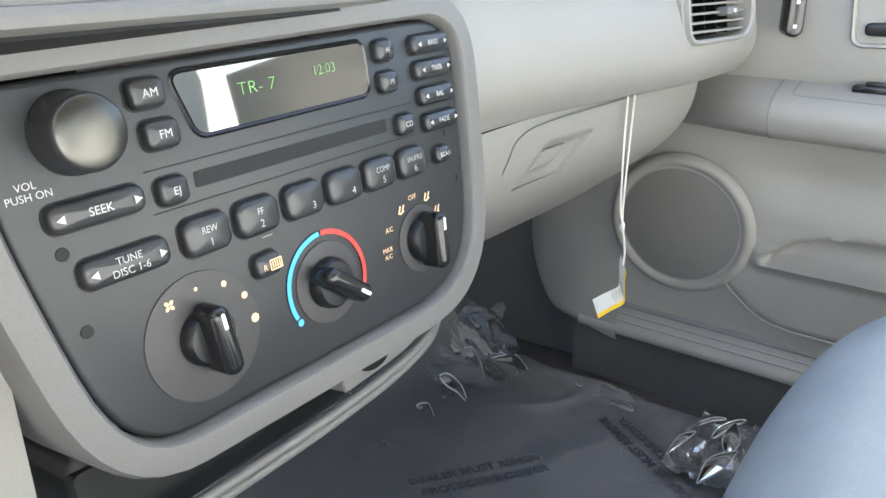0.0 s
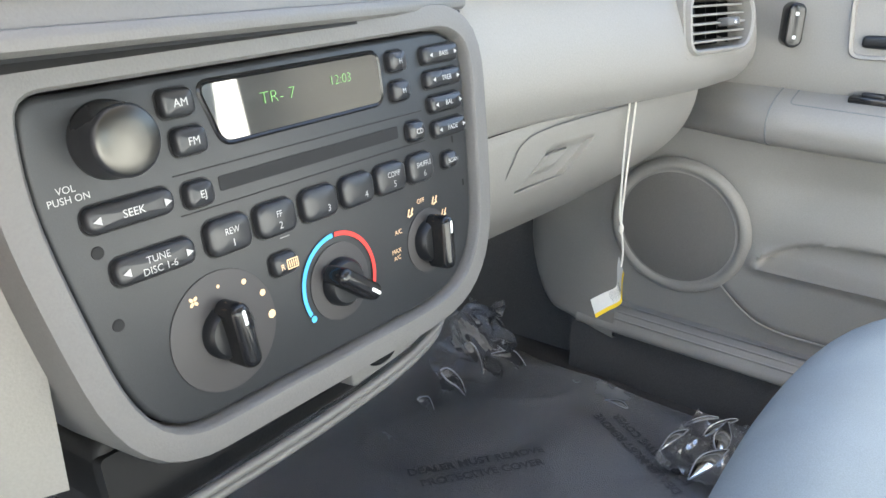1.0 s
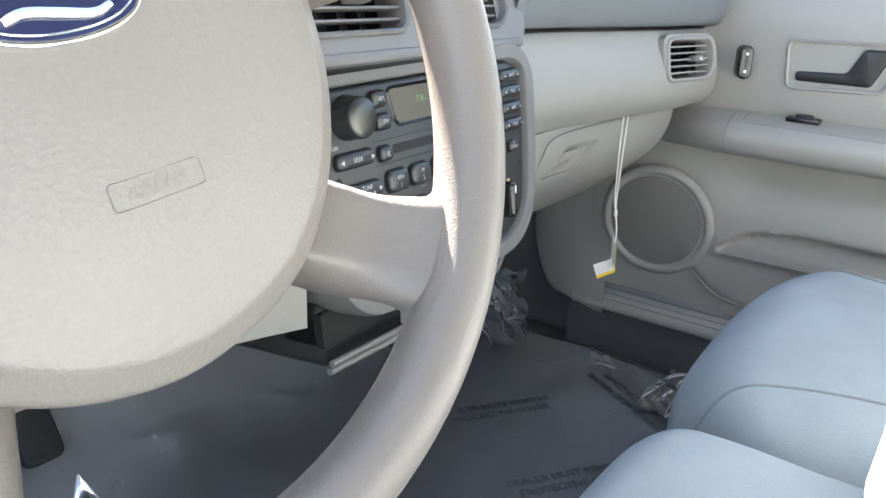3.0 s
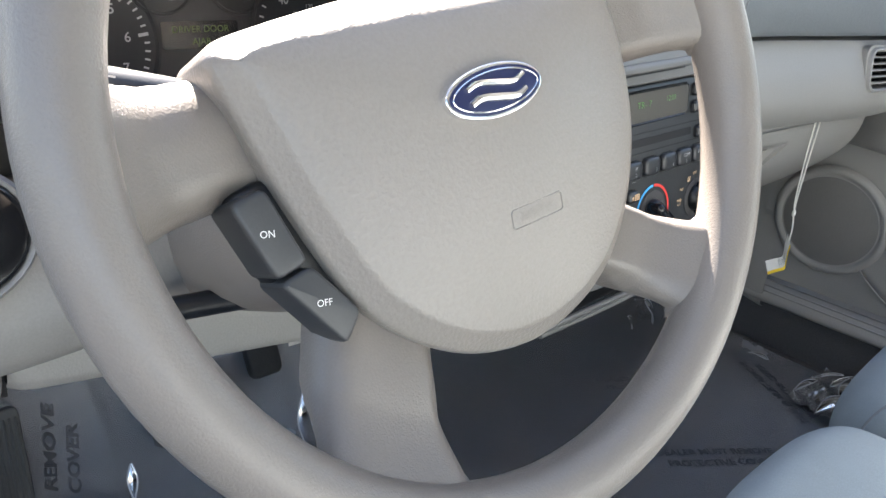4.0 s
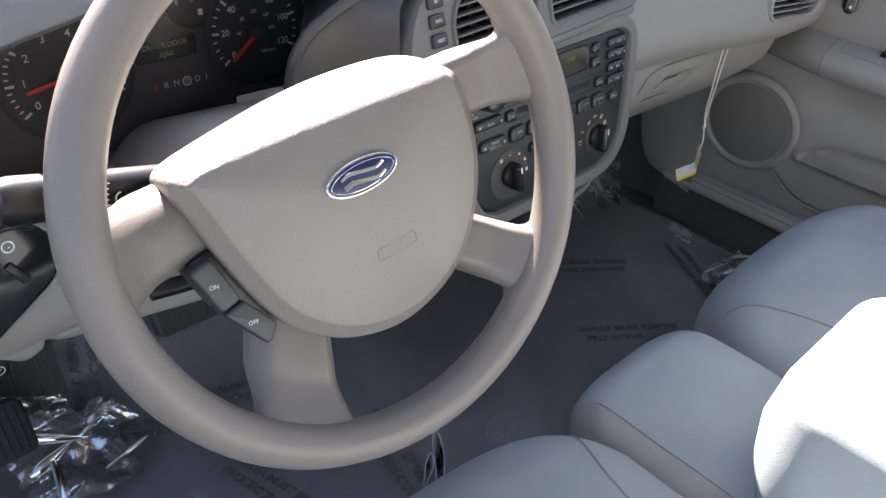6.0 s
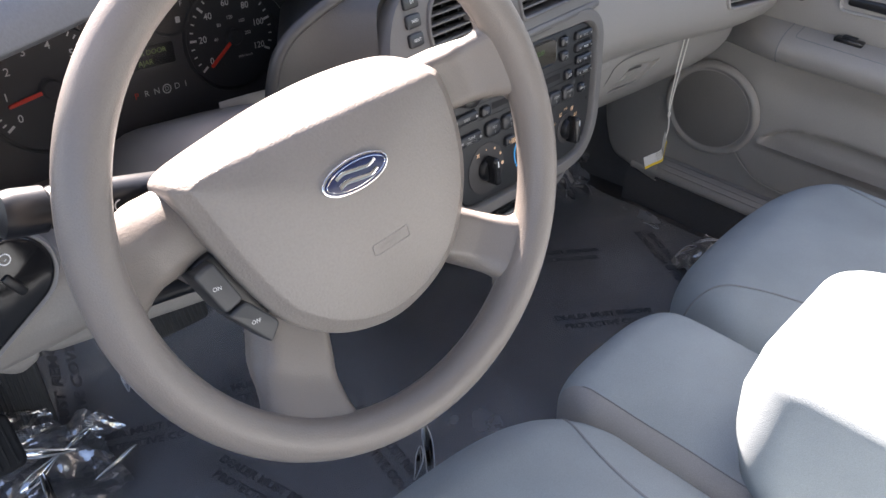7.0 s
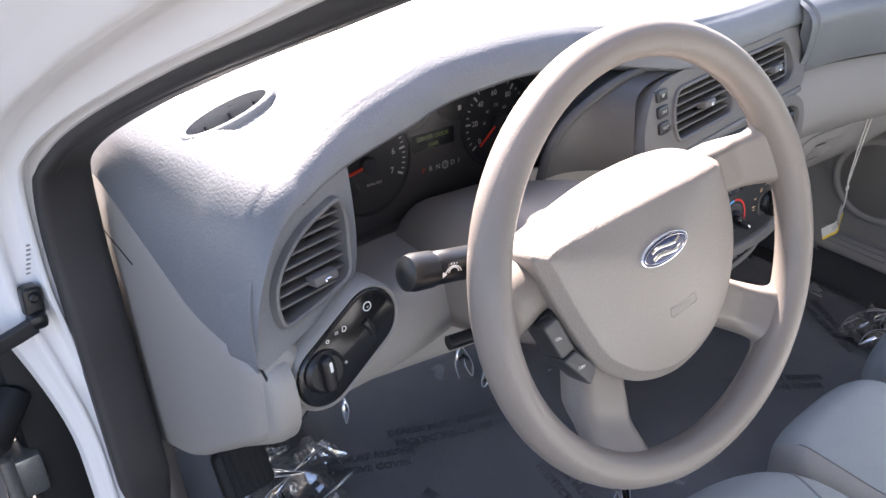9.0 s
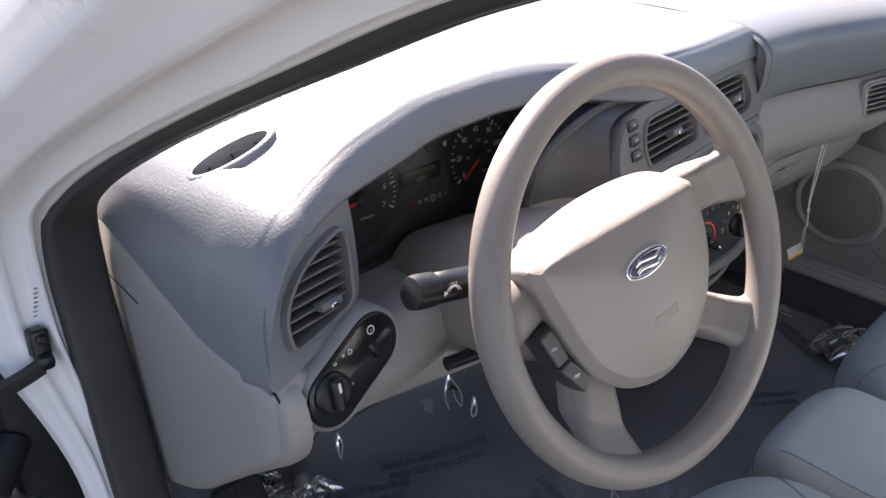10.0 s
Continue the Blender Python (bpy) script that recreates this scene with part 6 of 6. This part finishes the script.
def build_driver_kick():
    """Light trim between the doorway's seal and the driver's footwell."""
    k = thing("side_trim", "light grey side trim beside the driver's footwell", "trim panel")
    plan = smooth_curve([(-0.697, 0.600, 0.180), (-0.684, 0.548, 0.224), (-0.677, 0.508, 0.258), (-0.668, 0.504, 0.255), (-0.655, 0.525, 0.245), (-0.635, 0.575, 0.235)], 6)

    def skin(u, v):
        p = plan[round(u * (len(plan) - 1))]
        z = p.z + (-0.02 - p.z) * v
        return V(p.x, p.y - 0.20 * (p.z - z), z)
    bm = grid(skin, len(plan) - 1, 8)
    bmesh.ops.recalc_face_normals(bm, faces=bm.faces[:])
    part("panel", bm, DOOR_GREY, k, angle=60)


build_pedals()
build_driver_kick()


def build_film():
    f = thing("floor_film", "clear crinkled protective plastic film over the carpet, printed with dark warnings", "floor protector")

    def crinkle(x, y):
        a = noise.noise(V(x * 5, y * 5, 0.3)) * 0.010
        b = max(0.0, 1 - abs(noise.noise(V(x * 8, y * 7, 1.7))) * 7) ** 2 * 0.006
        edge = max(sstep(0.55, 0.72, x), sstep(-0.40, -0.56, x), sstep(0.40, 0.6, y) * 0.8)
        return 0.004 + max(0, a * 0.4) + b * (0.1 + 0.9 * edge)

    for name, x0, x1, y0, y1 in (("driver_sheet", -0.62, -0.045, -0.05, 0.80), ("passenger_sheet", -0.045, 0.80, -0.08, 0.72)):
        part(name, grid(lambda u, v: V(x0 + (x1 - x0) * u, y0 + (y1 - y0) * v, floor_height(x0 + (x1 - x0) * u, y0 + (y1 - y0) * v) + crinkle(x0 + (x1 - x0) * u, y0 + (y1 - y0) * v)), 110, 120), FILM, f)
    def crumpled(corners, amp, seed, n=46, label="crumpled shiny clear film"):
        """A sheet between four corners, creased by straight folds in random directions, with a ragged edge."""
        rng = random.Random(seed)
        p00, p10, p01, p11 = [Vector(c) for c in corners]
        nrm = (p10 - p00).cross(p01 - p00).normalized()
        folds = [(rng.uniform(0, math.pi), rng.uniform(1.2, 5.5), rng.uniform(0, 2)) for _ in range(7)]

        def f(u, v):
            uu = u + 0.05 * noise.noise(V(v * 7, seed, 0)) * (1 if u in (0, 1) else 0)
            vv = v + 0.06 * noise.noise(V(u * 7, seed, 5)) * (1 if v in (0, 1) else 0)
            p = p00.lerp(p10, uu).lerp(p01.lerp(p11, uu), vv)
            h = 0.0
            for ang, fr, ph in folds:
                t = ((uu * math.cos(ang) + vv * math.sin(ang)) * fr + ph) % 2
                h += abs(t - 1) / fr * 2.2
            h += 0.35 * noise.noise(V(uu * 6, vv * 6, seed))
            q = p + nrm * (amp * (h - 2.0))
            return V(q.x, q.y, max(q.z, floor_height(q.x, q.y) + crinkle(q.x, q.y) + 0.001))
        part("film_sheet", grid(f, n, n), SHARD_FILM, f_thing, label, smooth=True, angle=14)

    def leaf(start, end, width, up, seed, curl=0.3):
        """A long pinched fold of film: a lens-shaped hollow blade, its edge glint drawn as a pale bead."""
        rng = random.Random(seed)
        p, q, upv = Vector(start), Vector(end), Vector(up).normalized()
        d = q - p
        side = d.cross(upv).normalized()
        n = 20

        def at(u, v):
            w = width * math.sin(math.pi * clamp(u)) ** 0.8 * (1 + 0.3 * math.sin(5 * u + seed))
            return p + d * u + side * (w * (v - 0.5)) + upv * (w * curl * (1 - (2 * v - 1) ** 2) + 0.10 * d.length * math.sin(math.pi * u))
        part("film_fold", grid(at, n, 6), FOLD_FILM, f_thing, "stiff shiny fold of clear film", angle=50)
        for v in (0.0, 1.0) if rng.random() < 0.6 else (0.0,):
            rim = [at(0.02 + 0.96 * i / n, v) for i in range(n + 1)]
            part("edge_glint", sweep(rim, circle(0.0011, 6), up=(0.1, 0.2, 1)), GLINT_FILM, f_thing)
    f_thing = f
    # heaped against the tunnel, under the control panel
    crumpled([(0.350, 0.310, 0.300), (0.445, 0.318, 0.322), (0.440, 0.395, 0.150), (0.690, 0.415, 0.075)], 0.024, 3)
    crumpled([(0.44, 0.325, 0.300), (0.59, 0.385, 0.205), (0.52, 0.400, 0.150), (0.71, 0.420, 0.065)], 0.018, 11)
    for i, (s0, e0, w) in enumerate((((0.415, 0.325, 0.255), (0.500, 0.355, 0.165), 0.022), ((0.370, 0.325, 0.240), (0.455, 0.350, 0.160), 0.024), ((0.330, 0.325, 0.222), (0.385, 0.345, 0.172), 0.022), ((0.56, 0.385, 0.16), (0.70, 0.41, 0.07), 0.020))):
        leaf(s0, e0, w, (-0.3, -0.6, 0.7), 20 + i, 0.15)
    # beside the passenger seat
    crumpled([(0.625, 0.070, 0.035), (0.775, 0.080, 0.045), (0.640, 0.165, 0.035), (0.785, 0.160, 0.045)], 0.012, 5)
    for i, (s0, e0, w) in enumerate((((0.655, 0.165, 0.045), (0.725, 0.150, 0.050), 0.012), ((0.620, 0.110, 0.045), (0.700, 0.085, 0.060), 0.024), ((0.690, 0.095, 0.050), (0.765, 0.110, 0.060), 0.026), ((0.730, 0.130, 0.045), (0.780, 0.100, 0.060), 0.020), ((0.745, 0.165, 0.04), (0.775, 0.125, 0.055), 0.012), ((0.742, 0.290, 0.035), (0.728, 0.245, 0.045), 0.016))):
        leaf(s0, e0, w * 0.75, (0, 0, 1), 30 + i, 0.15)
    # driver's side
    crumpled([(-0.575, 0.400, 0.040), (-0.430, 0.410, 0.040), (-0.565, 0.540, 0.065), (-0.430, 0.540, 0.065)], 0.013, 7)
    crumpled([(-0.560, 0.500, 0.105), (-0.470, 0.510, 0.085), (-0.565, 0.545, 0.170), (-0.480, 0.550, 0.120)], 0.006, 9, 30)
    crumpled([(-0.445, 0.470, 0.095), (-0.405, 0.465, 0.095), (-0.450, 0.492, 0.118), (-0.425, 0.495, 0.120)], 0.004, 13, 16)
    for i, (s0, e0, w) in enumerate((((-0.560, 0.520, 0.115), (-0.470, 0.480, 0.085), 0.014), ((-0.555, 0.470, 0.075), (-0.490, 0.490, 0.085), 0.020), ((-0.530, 0.410, 0.050), (-0.520, 0.480, 0.085), 0.022), ((-0.470, 0.440, 0.055), (-0.400, 0.455, 0.060), 0.012), ((-0.480, 0.505, 0.07), (-0.43, 0.515, 0.075), 0.014),
                                     ((-0.372, 0.512, 0.105), (-0.368, 0.524, 0.152), 0.012), ((-0.163, 0.470, 0.120), (-0.158, 0.482, 0.195), 0.022), ((-0.140, 0.462, 0.120), (-0.158, 0.480, 0.190), 0.016), ((-0.132, 0.440, 0.105), (-0.121, 0.452, 0.140), 0.018), ((-0.150, 0.105, 0.075), (-0.134, 0.140, 0.155), 0.026), ((-0.162, 0.125, 0.070), (-0.146, 0.132, 0.125), 0.016))):
        leaf(s0, e0, w * 0.7, (-0.3, -0.8, 0.5), 50 + i, 0.12)
    lines = ["DEALER MUST REMOVE", "PROTECTIVE COVER"]
    for x, y, a in ((-0.36, 0.50, -27), (-0.29, 0.28, -76), (-0.44, 0.60, 70), (-0.13, 0.20, -100), (0.40, 0.17, -35), (0.50, 0.36, -35), (0.66, 0.20, 60), (-0.20, 0.47, -27)):
        for i, s in enumerate(lines):
            m = T(x, y, 0) @ RZ(a) @ T(0, -0.026 * i, 0)
            bm = text_bm(s, 0.019, Matrix.Translation((0, 0, 0)) @ m, bold=0.0005)
            for v in bm.verts:
                v.co.z = floor_height(v.co.x, v.co.y) + crinkle(v.co.x, v.co.y) + 0.0015
            part("printed_warning", bm, PRINT_DARK, f, smooth=False)
    return f


build_film()
